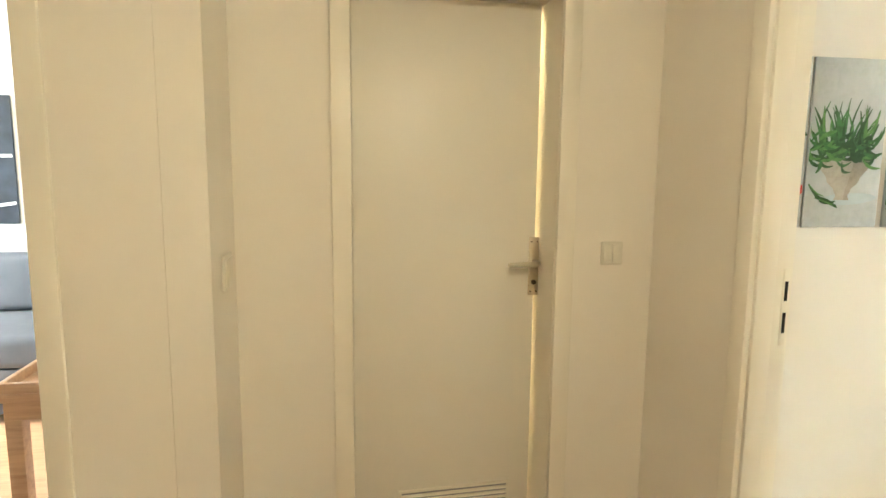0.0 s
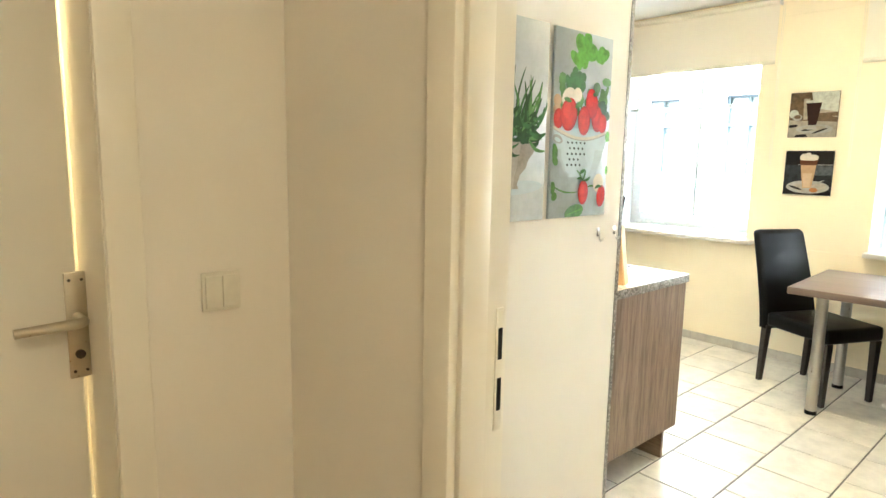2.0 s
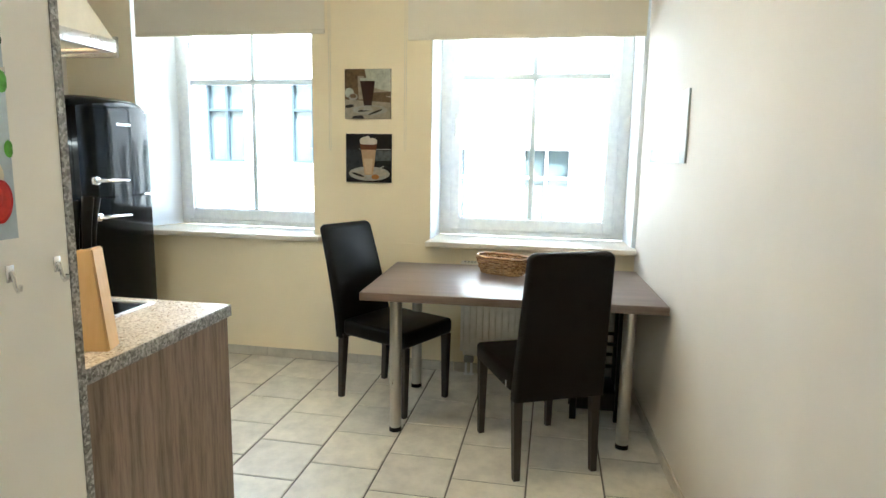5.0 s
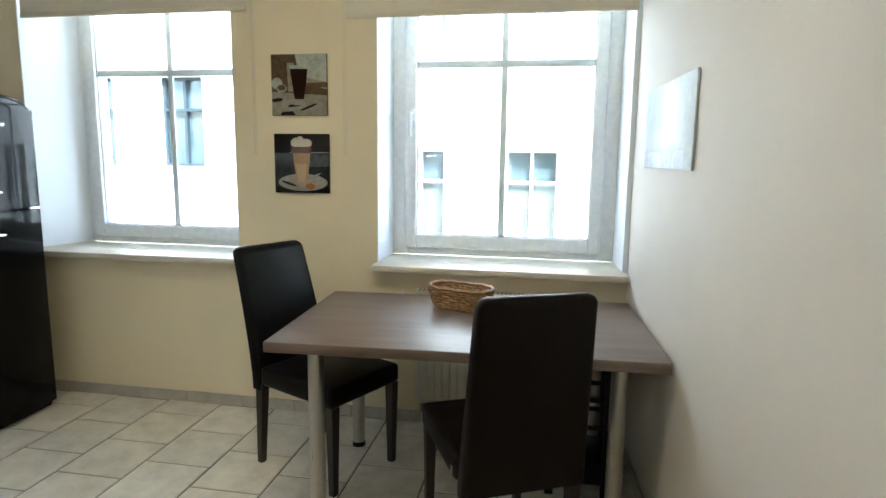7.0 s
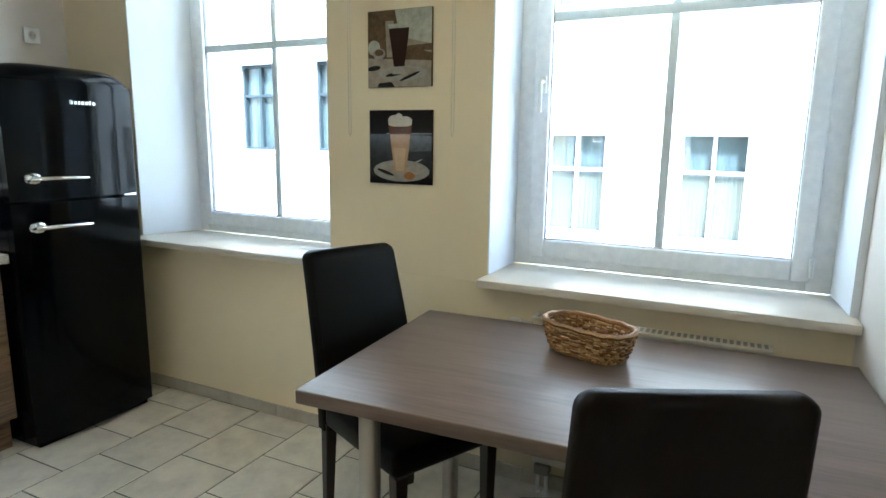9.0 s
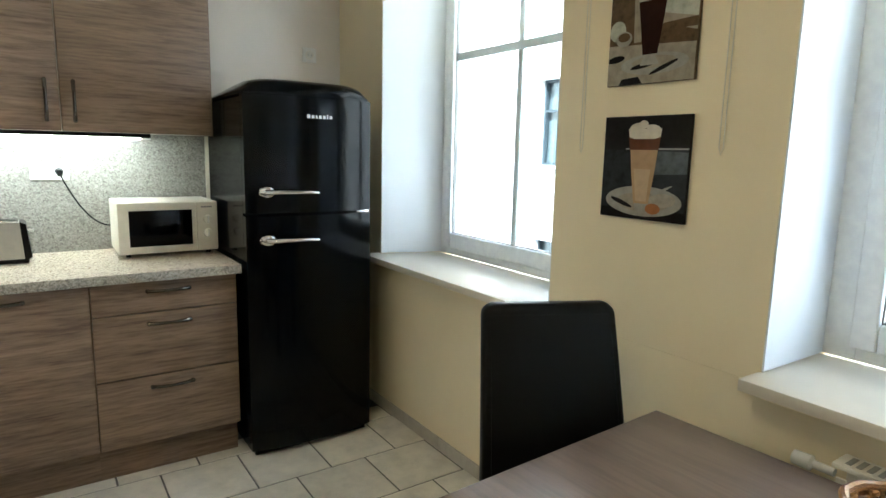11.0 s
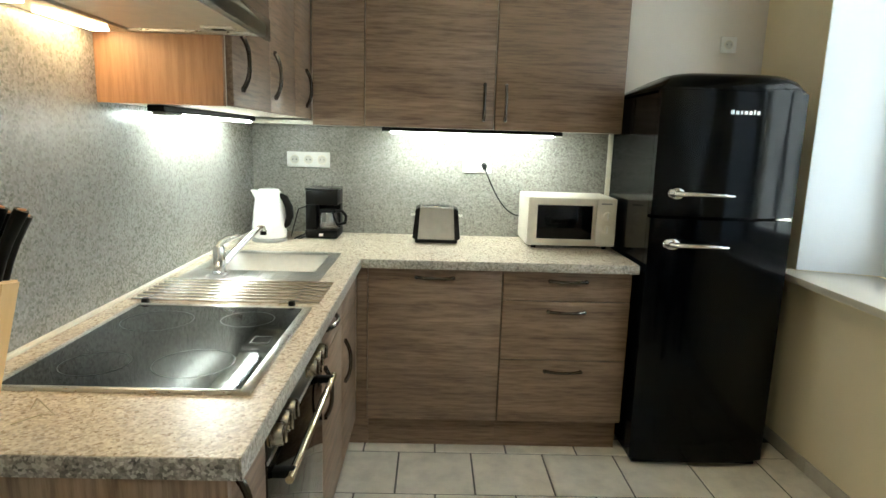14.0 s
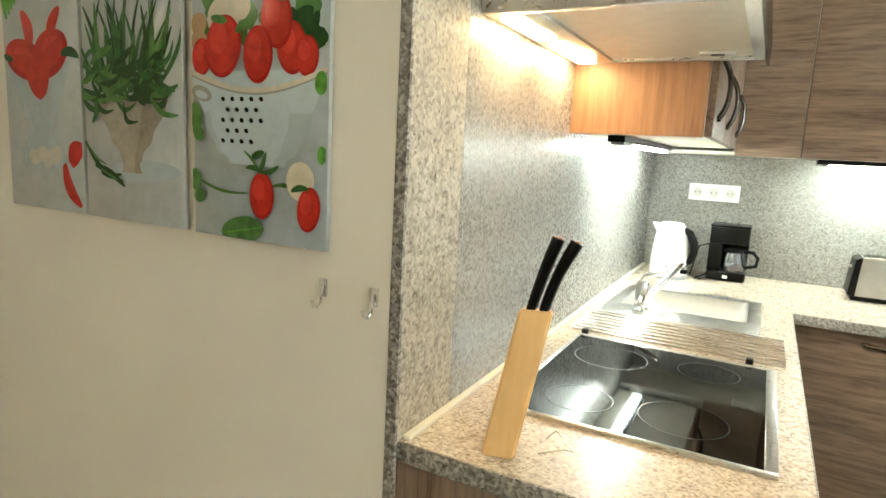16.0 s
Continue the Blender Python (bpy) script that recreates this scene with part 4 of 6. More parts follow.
def rounded(x0, x1, y0, y1, r, z, n=5):
    out = []
    for cx, cy, s in ((x1 - r, y1 - r, 0), (x0 + r, y1 - r, 90), (x0 + r, y0 + r, 180), (x1 - r, y0 + r, 270)):
        for k in range(n + 1):
            t = radians(s + 90 * k / n)
            out.append((cx + r * math.cos(t), cy + r * math.sin(t), z))
    return out
rings = [rounded(SX0, SX1, SY0, SY1, 0.06, CT1 + 0.005), rounded(SX0 + 0.004, SX1 - 0.004, SY0 + 0.004, SY1 - 0.004, 0.06, CT1 - 0.01),
         rounded(SX0 + 0.015, SX1 - 0.015, SY0 + 0.015, SY1 - 0.015, 0.06, CT1 - 0.12), rounded(SX0 + 0.05, SX1 - 0.05, SY0 + 0.05, SY1 - 0.05, 0.05, CT1 - 0.15)]
vr = [[bm.verts.new(p) for p in r] for r in rings]
for a, b in zip(vr, vr[1:]):
    for k in range(len(a)):
        bm.faces.new((a[k], a[(k + 1) % len(a)], b[(k + 1) % len(a)], b[k]))
bm.faces.new(vr[-1])
part("bowl", bm, SINKSTEEL, sk, "rounded steel bowl", smooth=60)
bm = B()
for k in range(6):
    xx = 0.13 + k * 0.055
    box(bm, xx, xx + 0.018, 1.17, 1.28, CT1 + 0.006, CT1 + 0.009, bev=0.001)
part("drainer_ribs", bm, STEEL, sk)
part("drain", lathe(B(), [(0.038, 0.0), (0.038, 0.004), (0.03, 0.006)], (0.29, 1.48, CT1 - 0.151)), CHROME, sk)

tp = thing("tap", (0.18, 1.215, CT1 + 0.006), "chrome single-lever mixer tap on the sink", "tap")
part("body", lathe(B(), [(0.027, 0), (0.027, 0.008), (0.022, 0.012), (0.022, 0.085), (0.020, 0.095), (0.018, 0.10)], (0.18, 1.215, CT1 + 0.006), 20), CHROME, tp)
part("spout", tube(B(), [(0.185, 1.225, CT1 + 0.035), (0.215, 1.28, CT1 + 0.075), (0.25, 1.345, CT1 + 0.12), (0.275, 1.395, CT1 + 0.148), (0.282, 1.41, CT1 + 0.146), (0.283, 1.413, CT1 + 0.128)], [0.013, 0.012, 0.011, 0.011, 0.011, 0.0115], 14), CHROME, tp)
part("aerator", tube(B(), [(0.283, 1.413, CT1 + 0.132), (0.283, 1.413, CT1 + 0.118)], 0.0125, 14), BLACKMAT, tp)
part("lever", tube(B(), [(0.18, 1.215, CT1 + 0.10), (0.19, 1.205, CT1 + 0.125), (0.225, 1.19, CT1 + 0.145), (0.26, 1.18, CT1 + 0.155)], [0.017, 0.014, 0.009, 0.007], 12, 0.7), CHROME, tp)

shift(tp, (-0.012, 0.033, 0))
rk = thing("drying_rack", (0.31, 1.0, CT1 + 0.002), "roll-up drying rack of thin steel rods on the worktop", "drying rack")
for k in range(8):
    yy = 0.858 + k * 0.036
    part("rod", tube(B(), [(0.045, yy, CT1 + 0.014), (0.597, yy, CT1 + 0.014)], 0.0042, 8), RODS, rk)
for xx in (0.085, 0.515):
    part("band", bx(xx - 0.005, xx + 0.005, 0.85, 1.125, CT1 + 0.0, CT1 + 0.0115, bev=0.002), GREYP, rk)
    part("end_clip", bx(xx - 0.009, xx + 0.009, 0.846, 0.866, CT1 + 0.001, CT1 + 0.019, bev=0.003), BLACKMAT, rk)

# ---------------------------------------------------------------- worktop appliances
kt = thing("kettle", (0.147, 2.0, CT1), "white plastic electric kettle with dark handle", "kettle")
KC = (0.147, 2.0, CT1)
part("power_base", lathe(B(), [(0.082, 0.0), (0.082, 0.012), (0.076, 0.018)], KC), GREYP, kt)
part("body", lathe(B(), [(0.079, 0.019), (0.082, 0.030), (0.080, 0.080), (0.074, 0.140), (0.066, 0.195), (0.060, 0.228), (0.052, 0.240)], KC), WHITEP, kt)
part("lid", lathe(B(), [(0.051, 0.2405), (0.046, 0.248), (0.018, 0.252)], KC), WHITEP, kt)
part("spout", prism(B(), [(KC[0] - 0.056, CT1 + 0.195), (KC[0] - 0.082, CT1 + 0.243), (KC[0] - 0.045, CT1 + 0.240)], KC[1] - 0.024, KC[1] + 0.024, "y"), WHITEP, kt)
part("handle", tube(B(), [(KC[0] + 0.050, KC[1] - 0.01, CT1 + 0.222), (KC[0] + 0.078, KC[1] - 0.015, CT1 + 0.208), (KC[0] + 0.098, KC[1] - 0.018, CT1 + 0.165), (KC[0] + 0.102, KC[1] - 0.018, CT1 + 0.125), (KC[0] + 0.090, KC[1] - 0.015, CT1 + 0.085), (KC[0] + 0.074, KC[1] - 0.01, CT1 + 0.070)], [0.012, 0.017, 0.019, 0.018, 0.015, 0.011], 14), BLACKMAT, kt, "dark grip")
part("badge", bx(KC[0] - 0.006, KC[0] + 0.008, KC[1] - 0.0835, KC[1] - 0.079, CT1 + 0.055, CT1 + 0.062), GREYP, kt)

cm = thing("coffee_maker", (0.40, 2.12, CT1), "black drip coffee maker with glass jug", "coffee maker")
part("base", bx(0.318, 0.478, 2.025, 2.215, CT1, CT1 + 0.042, bev=0.008), BLACKMAT, cm)
part("tower", bx(0.318, 0.478, 2.13, 2.215, CT1 + 0.042, CT1 + 0.165, bev=0.004), BLACKMAT, cm)
part("water_tank", bx(0.318, 0.478, 2.045, 2.215, CT1 + 0.165, CT1 + 0.238, bev=0.006), BLACKMAT, cm)
part("left_column", bx(0.318, 0.372, 2.045, 2.1295, CT1 + 0.042, CT1 + 0.1645, bev=0.004), BLACKMAT, cm)
part("lid", bx(0.316, 0.480, 2.043, 2.217, CT1 + 0.2385, CT1 + 0.247, bev=0.003), BLACKGLOSS, cm)
jg = part("jug", lathe(B(), [(0.046, 0.0), (0.052, 0.02), (0.052, 0.055), (0.042, 0.082), (0.040, 0.092)], (0.425, 2.075, CT1 + 0.044), 24), JUG, cm, "clear glass jug")
part("jug_band", lathe(B(), [(0.0425, 0.085), (0.0425, 0.098)], (0.425, 2.075, CT1 + 0.044), 24), BLACKMAT, jg)
part("jug_handle", tube(B(), [(0.462, 2.06, CT1 + 0.136), (0.500, 2.045, CT1 + 0.138), (0.520, 2.038, CT1 + 0.115), (0.515, 2.04, CT1 + 0.08), (0.475, 2.055, CT1 + 0.068)], 0.008, 10), BLACKMAT, jg)
part("switch", bx(0.388, 0.408, 2.0225, 2.026, CT1 + 0.012, CT1 + 0.026, bev=0.001), WHITEP, cm, "small white rocker switch")

shift(cm, (-0.020, 0.055, 0))

ts = thing("toaster", (0.97, 2.09, CT1), "steel-sided toaster with black ends", "toaster")
bm = B()
prism(bm, [(0.880, CT1 + 0.018), (1.062, CT1 + 0.018), (1.052, CT1 + 0.172), (0.890, CT1 + 0.172)], 2.03, 2.155, "y")
part("body", bm, GREYMETAL, ts, "brushed steel side")
for sgn, xx in ((-1, 0.880), (1, 1.062)):
    bm = B()
    prism(bm, [(xx, CT1 + 0.012), (xx + sgn * 0.026, CT1 + 0.025), (xx + sgn * 0.012, CT1 + 0.165), (xx - sgn * 0.010, CT1 + 0.176)], 2.022, 2.163, "y")
    part("end_cap", bm, BLACKMAT, ts, "black plastic end")
part("foot_rail", bx(0.868, 1.075, 2.03, 2.155, CT1, CT1 + 0.016, bev=0.003), BLACKMAT, ts)
part("top_rim", bx(0.895, 1.047, 2.04, 2.145, CT1 + 0.172, CT1 + 0.178, bev=0.002), CHROME, ts)
for yy in (2.062, 2.105):
    part("bread_slot", bx(0.905, 1.037, yy, yy + 0.022, CT1 + 0.1785, CT1 + 0.1795), BLACKMAT, ts)
part("lever", bx(1.076, 1.10, 2.08, 2.10, CT1 + 0.125, CT1 + 0.137, bev=0.003), STEEL, ts)
part("lever", bx(0.842, 0.866, 2.08, 2.10, CT1 + 0.125, CT1 + 0.137, bev=0.003), STEEL, ts)

shift(ts, (-0.022, 0.008, 0))
MW = (1.383, 1.808, 1.962, 2.275)
mw = thing("microwave", (1.595, 2.1, CT1), "cream-white microwave oven with two dials", "microwave")
Z0 = CT1 + 0.014
part("body", bx(MW[0], MW[1], MW[2] + 0.022, MW[3], Z0, Z0 + 0.235, bev=0.008, seg=3), CREAMP, mw)
part("door", bx(MW[0], MW[1] - 0.095, MW[2], MW[2] + 0.0215, Z0 + 0.002, Z0 + 0.233, bev=0.005), CREAMP, mw)
part("control_panel", bx(MW[1] - 0.0945, MW[1], MW[2], MW[2] + 0.0215, Z0 + 0.002, Z0 + 0.233, bev=0.005), CREAMP, mw)
part("door_window", bx(MW[0] + 0.045, MW[1] - 0.115, MW[2] - 0.002, MW[2] + 0.004, Z0 + 0.035, Z0 + 0.198, bev=0.002), BLACKGLOSS, mw, "dark glass door window")
for zz in (0.085, 0.15):
    k = part("dial", tube(B(), [(MW[1] - 0.046, MW[2], Z0 + zz), (MW[1] - 0.046, MW[2] - 0.016, Z0 + zz)], [0.021, 0.018], 20), CREAMP, mw)
    part("dial_grip", bx(MW[1] - 0.049, MW[1] - 0.043, MW[2] - 0.022, MW[2] - 0.015, Z0 + zz - 0.017, Z0 + zz + 0.017, bev=0.002), WHITEP, k)
part("brand_bar", bx(MW[1] - 0.075, MW[1] - 0.025, MW[2] - 0.001, MW[2], Z0 + 0.205, Z0 + 0.212), GREYP, mw)
for a in (MW[0] + 0.03, MW[1] - 0.05):
    for b in (MW[2] + 0.03, MW[3] - 0.05):
        part("foot", bx(a, a + 0.02, b, b + 0.02, CT1, CT1 + 0.0145), BLACKMAT, mw)

# knife block on the worktop
kb = thing("knife_block", (0, 0, 0), "tilted beech knife block with black-handled knives", "knife block")
bm = prism(B(), [(0.0, 0.0), (0.080, 0.0), (0.127, 0.236), (0.047, 0.250)], 0.0, 0.057, "x")
for v in bm.verts:
    v.co.x += 0.17 * v.co.z
bmesh.ops.bevel(bm, geom=bm.edges[:], offset=0.004, segments=3, affect="EDGES")
part("block", bm, W_BEECH, kb)
for u, v, ln, bend in ((0.018, 0.066, 0.135, 0.012), (0.040, 0.066, 0.130, 0.022), (0.018, 0.096, 0.128, 0.010), (0.040, 0.096, 0.122, 0.018)):
    foot = Vector((u + 0.041, v, 0.243 - (v - 0.047) * 0.17))
    d = Vector((0.20, 0.06, 1.0)).normalized()
    run = [foot + d * (ln * q) + Vector((bend * q * q, 0, 0)) for q in (-0.08, 0.12, 0.35, 0.6, 0.82, 1.0)]
    h = part("knife_handle", tube(B(), run, [0.0100, 0.0112, 0.0118, 0.0128, 0.0142, 0.0150], 12, 0.75), BLACKMAT, kb, "black knife handle")
    part("end_cap", tube(B(), [run[-1] - d * 0.001, run[-1] + d * 0.002], 0.0085, 10, 0.75), COPPER, h)
kb.matrix_basis = pose(0.129, 0.037, CT1, 0, 0, 14.0)
wr = thing("wire_stand", (0.20, 0.16, CT1), "thin bent wire stand on the worktop", "wire stand")
part("wire", tube(B(), [(0.185, 0.10, CT1 + 0.002), (0.225, 0.12, CT1 + 0.012), (0.235, 0.14, CT1 + 0.002), (0.20, 0.15, CT1 + 0.028), (0.18, 0.16, CT1 + 0.002)], 0.0014, 6), BRASS, wr)


shift(wr, (0.026, -0.004, 0))


# ---------------------------------------------------------------- sockets, cord, hooks
def socket(name, cx, z, wall, n, label):
    s = thing(name, (cx, wall, z), label, "socket", "sockets")
    w = 0.071
    part("plate", bx(cx - n * w / 2 - 0.005, cx + n * w / 2 + 0.005, wall - 0.009, wall, z - 0.040, z + 0.040, bev=0.003), WHITEP, s)
    for k in range(n):
        x = cx + (k - (n - 1) / 2) * w
        ins = part("insert", tube(B(), [(x, wall - 0.0088, z), (x, wall - 0.0105, z)], [0.024, 0.023], 24), CREAMP, s)
        part("recess", tube(B(), [(x, wall - 0.0104, z), (x, wall - 0.0112, z)], 0.019, 24), SOCKETP, ins)
        bm = B()
        for dx in (-0.0095, 0.0095):
            tube(bm, [(x + dx, wall - 0.011, z), (x + dx, wall - 0.0117, z)], 0.0028, 8)
        part("pin_hole", bm, BLACKMAT, ins)
    return s


WN = YN - 0.018
socket("wall_socket", 0.278, 1.280, WN, 3, "white triple socket strip on the backsplash")
socket("wall_socket", 1.155, 1.275, WN, 2, "white double socket with a plugged-in cord")
socket("wall_socket", 2.418, 1.92, YN, 1, "white single socket above the fridge")
cd = thing("power_cord", (1.25, WN - 0.03, 1.05), "thin black microwave power cord with plug", "cord")
part("plug", tube(B(), [(1.192, WN - 0.012, 1.275), (1.192, WN - 0.045, 1.272), (1.192, WN - 0.05, 1.255)], [0.017, 0.013, 0.008], 12), BLACKMAT, cd)
pts = [(1.192 + 0.19 * u + 0.004, WN - 0.05 + 0.02 * u, 1.255 - 0.235 * (1 - (1 - u) ** 2.0)) for u in [k / 14 for k in range(15)]]
part("cable", tube(B(), pts, 0.0035, 8), BLACKMAT, cd)
kc = thing("power_cord", (0.30, 2.1, CT1), "coiled black kettle cord on the worktop", "cord")
part("cable", tube(B(), [(0.26, 2.02, CT1 + 0.008), (0.285, 2.03, CT1 + 0.02), (0.305, 2.06, CT1 + 0.03), (0.29, 2.09, CT1 + 0.012), (0.262, 2.07, CT1 + 0.005), (0.28, 2.04, CT1 + 0.005), (0.31, 2.08, CT1 + 0.012)], 0.0035, 8), BLACKMAT, kc)
kc2 = thing("power_cord", (0.3, 2.2, CT1), "thin black cord running behind the coffee maker", "cord")
part("cable", tube(B(), [(0.235, 2.06, CT1 + 0.012), (0.255, 2.14, CT1 + 0.14), (0.29, 2.17, CT1 + 0.15), (0.325, 2.17, CT1 + 0.15)], 0.003, 8), BLACKMAT, kc2)

for hx in (-0.172, -0.062):
    hk = thing("wall_hook", (hx, YP, 1.10), "small shiny silver stick-on wall hook", "hook", "wall hooks")
    part("back_plate", bx(hx - 0.009, hx + 0.009, YP - 0.003, YP, 1.139, 1.172, bev=0.0015), CHROME, hk)
    part("prong", tube(B(), [(hx, YP - 0.004, 1.160), (hx, YP - 0.008, 1.148), (hx, YP - 0.011, 1.130), (hx - 0.002, YP - 0.018, 1.122), (hx - 0.004, YP - 0.025, 1.126), (hx - 0.005, YP - 0.028, 1.136)], 0.0036, 8), CHROME, hk)

# ---------------------------------------------------------------- fridge
FR0, FR1, FRY0, FRY1, FRZ = 1.832, 2.428, 1.550, 2.19, 1.70
fg = thing("fridge", (2.128, 1.9, 0.0), "glossy black retro fridge with rounded top and chrome handles", "fridge")


def fridge_slab(y0, y1, z0, z1, bulge, top_round):
    """Front-to-back slab whose front bulges and whose top corners are rounded."""
    bm = B()
    n, rows = 14, []
    for k in range(n + 1):
        u = k / n * 2 - 1
        x = (FR0 + FR1) / 2 + u * (FR1 - FR0) / 2
        drop = bulge * (abs(u) ** 2.4)
        rows.append((x, y0 + drop, z1 - top_round * (1 - math.sqrt(max(0.0, 1 - abs(u) ** 5)))))
    fb, ft, bb, bt = [], [], [], []
    for x, y, zt in rows:
        fb.append(bm.verts.new((x, y, z0)))
        ft.append(bm.verts.new((x, y, zt)))
        bb.append(bm.verts.new((x, y1, z0)))
        bt.append(bm.verts.new((x, y1, zt)))
    for k in range(n):
        bm.faces.new((fb[k], fb[k + 1], ft[k + 1], ft[k]))
        bm.faces.new((bb[k + 1], bb[k], bt[k], bt[k + 1]))
        bm.faces.new((ft[k], ft[k + 1], bt[k + 1], bt[k]))
        bm.faces.new((fb[k + 1], fb[k], bb[k], bb[k + 1]))
    bm.faces.new((fb[0], ft[0], bt[0], bb[0]))
    bm.faces.new((fb[n], bb[n], bt[n], ft[n]))
    edges = [e for e in bm.edges if abs(e.calc_face_angle(0)) > radians(50)]
    bmesh.ops.bevel(bm, geom=edges, offset=0.010, segments=3, affect="EDGES")
    return bm


part("cabinet", fridge_slab(FRY0 + 0.075, FRY1, 0.03, FRZ - 0.055, 0.0, 0.03), BLACKGLOSS, fg)
part("lower_door", fridge_slab(FRY0, FRY0 + 0.072, 0.028, 1.108, 0.035, 0.0), BLACKGLOSS, fg)
part("upper_door", fridge_slab(FRY0, FRY0 + 0.072, 1.122, FRZ - 0.075, 0.035, 0.0), BLACKGLOSS, fg)
bm = B()
prof = [(FRY0 + 0.004, FRZ - 0.072), (FRY0 + 0.004, FRZ - 0.05), (FRY0 + 0.02, FRZ - 0.022), (FRY0 + 0.06, FRZ - 0.004), (FRY0 + 0.13, FRZ), (FRY0 + 0.35, FRZ - 0.012), (FRY1 - 0.02, FRZ - 0.035), (FRY1, FRZ - 0.05), (FRY1, FRZ - 0.07)]
n = 16
grid = []
for k in range(n + 1):
    u = k / n * 2 - 1
    s = math.sqrt(max(0.0, 1 - abs(u) ** 6))
    front = 0.035 * abs(u) ** 2.4
    grid.append([bm.verts.new((2.128 + u * 0.288, y + (front if i < 5 else 0.0), FRZ - 0.072 + (z - FRZ + 0.072) * (0.25 + 0.75 * s))) for i, (y, z) in enumerate(prof)])
for a, b in zip(grid, grid[1:]):
    for k in range(len(prof) - 1):
        bm.faces.new((a[k], a[k + 1], b[k + 1], b[k]))
for g in (grid[0], grid[-1]):
    bm.faces.new(g)
part("top_hood", bm, BLACKGLOSS, fg, "rounded glossy top", smooth=60)
part("base_grille", bx(FR0 + 0.02, FR1 - 0.02, FRY0 + 0.05, FRY1 - 0.05, 0.0, 0.04), BLACKMAT, fg)
for zz in (1.214, 1.004):
    yh = FRY0 + 0.012
    bm = B()
    lathe(bm, [(0.03, -0.004), (0.032, 0.004), (0.028, 0.010), (0.016, 0.014)], (0, 0, 0), 20, 1.15, 0.8)
    bmesh.ops.transform(bm, matrix=pose(1.92, yh, zz, 90, 0, 0), verts=bm.verts)
    h = part("handle_rosette", bm, CHROME, fg, "chrome handle mount")
    part("handle_grip", tube(B(), [(1.915, yh - 0.012, zz), (1.94, yh - 0.035, zz), (1.98, yh - 0.042, zz + 0.001), (2.06, yh - 0.046, zz), (2.128, yh - 0.048, zz - 0.002), (2.14, yh - 0.048, zz - 0.002)], [0.014, 0.014, 0.0125, 0.011, 0.008, 0.004], 12, 0.8), CHROME, h)
part("hinge_trim", bx(FR1 - 0.075, FR1 - 0.012, FRY0 + 0.026, FRY0 + 0.05, 1.108, 1.121, bev=0.002), CHROME, fg)
bm = B()
xx = 2.100
for wdt, hgt in ((0.015, 0.017), (0.014, 0.014), (0.009, 0.014), (0.014, 0.014), (0.013, 0.014), (0.007, 0.019), (0.014, 0.014)):
    box(bm, xx, xx + wdt, FRY0 - 0.003, FRY0 + 0.006, 1.535, 1.535 + hgt, bev=0.001)
    xx += wdt + 0.0055
part("emblem", bm, CHROME, fg, "small chrome emblem bars")

# ---------------------------------------------------------------- table
TX0, TX1, TY0, TY1, TZ = -0.4275, 0.4275, -0.712, 0.712, 0.742
tbl = thing("dining_table", (0, 0, 0), "grey-brown wood-look table on round steel legs", "table")
part("tabletop", bx(TX0, TX1, TY0, TY1, TZ - 0.040, TZ, bev=0.004, seg=3), W_TABLE, tbl)
for lx in (-0.30, 0.30):
    for ly in (-0.565, 0.560):
        lg = part("leg", tube(B(), [(lx, ly, 0.022), (lx, ly, TZ - 0.0405)], 0.030, 24), STEEL_D, tbl, "satin steel leg")
        part("foot", tube(B(), [(lx, ly, 0.0), (lx, ly, 0.0225)], [0.032, 0.031], 24), BLACKMAT, lg, "black plastic foot")
        part("mount_plate", tube(B(), [(lx, ly, TZ - 0.046), (lx, ly, TZ - 0.0402)], 0.05, 20), STEEL_D, lg)
tbl.matrix_basis = pose(2.016, -0.820, 0, 0, 0, 2.6)

# woven basket
bk = thing("basket", (0, 0, 0), "oval woven brown fibre basket on the table", "basket")
rngb = random.Random(7)


def basket_ring(a, grow, out=0.0):
    """A point of the basket's long oval, slightly waisted along its sides."""
    c, q = math.cos(a), math.sin(a)
    u = 0.146 * grow * math.copysign(abs(q) ** 0.80, q)
    v = 0.083 * grow * math.copysign(abs(c) ** 0.72, c) * (1 - 0.07 * math.exp(-(u / 0.05) ** 2))
    return v + out * c, u + out * q


rows, cols = 7, 36
bm = B()
for r in range(rows):
    z = 0.009 + r * 0.0126
    sc = 0.80 + 0.20 * (r / (rows - 1)) ** 0.8
    for k in range(cols):
        out = 0.0045 if (k + r) % 2 else -0.0035
        a0 = 2 * math.pi * (k + rngb.uniform(-0.06, 0.06)) / cols
        pts, rad = [], []
        for q, bulge, rr in ((-0.62, -0.5, 0.0035), (-0.3, 0.7, 0.0066), (0.0, 1.0, 0.0074), (0.3, 0.7, 0.0066), (0.62, -0.5, 0.0035)):
            px, py = basket_ring(a0 + q * 2 * math.pi / cols, sc, out * bulge)
            pts.append((px, py, z + rngb.uniform(-0.0008, 0.0008)))
            rad.append(rr * rngb.uniform(0.92, 1.06))
        tube(bm, pts, rad, 7)
part("weave", bm, WEAVE, bk)
bm = B()
for k in range(30):
    pts = []
    for i in range(5):
        px, py = basket_ring(2 * math.pi * k / 30, 0.79 + 0.20 * (i / 4) ** 0.8)
        pts.append((px, py, 0.004 + i * 0.0225))
    tube(bm, pts, 0.0045, 5)
part("stakes", bm, BASKET, bk)
part("bottom", prism(B(), [basket_ring(2 * math.pi * k / 40, 0.78) for k in range(40)], 0.001, 0.009), BASKET, bk)
bm = B()
pts = [(*basket_ring(2 * math.pi * k / 48, 1.02), 0.097 + 0.0018 * math.sin(k * 1.7)) for k in range(49)]
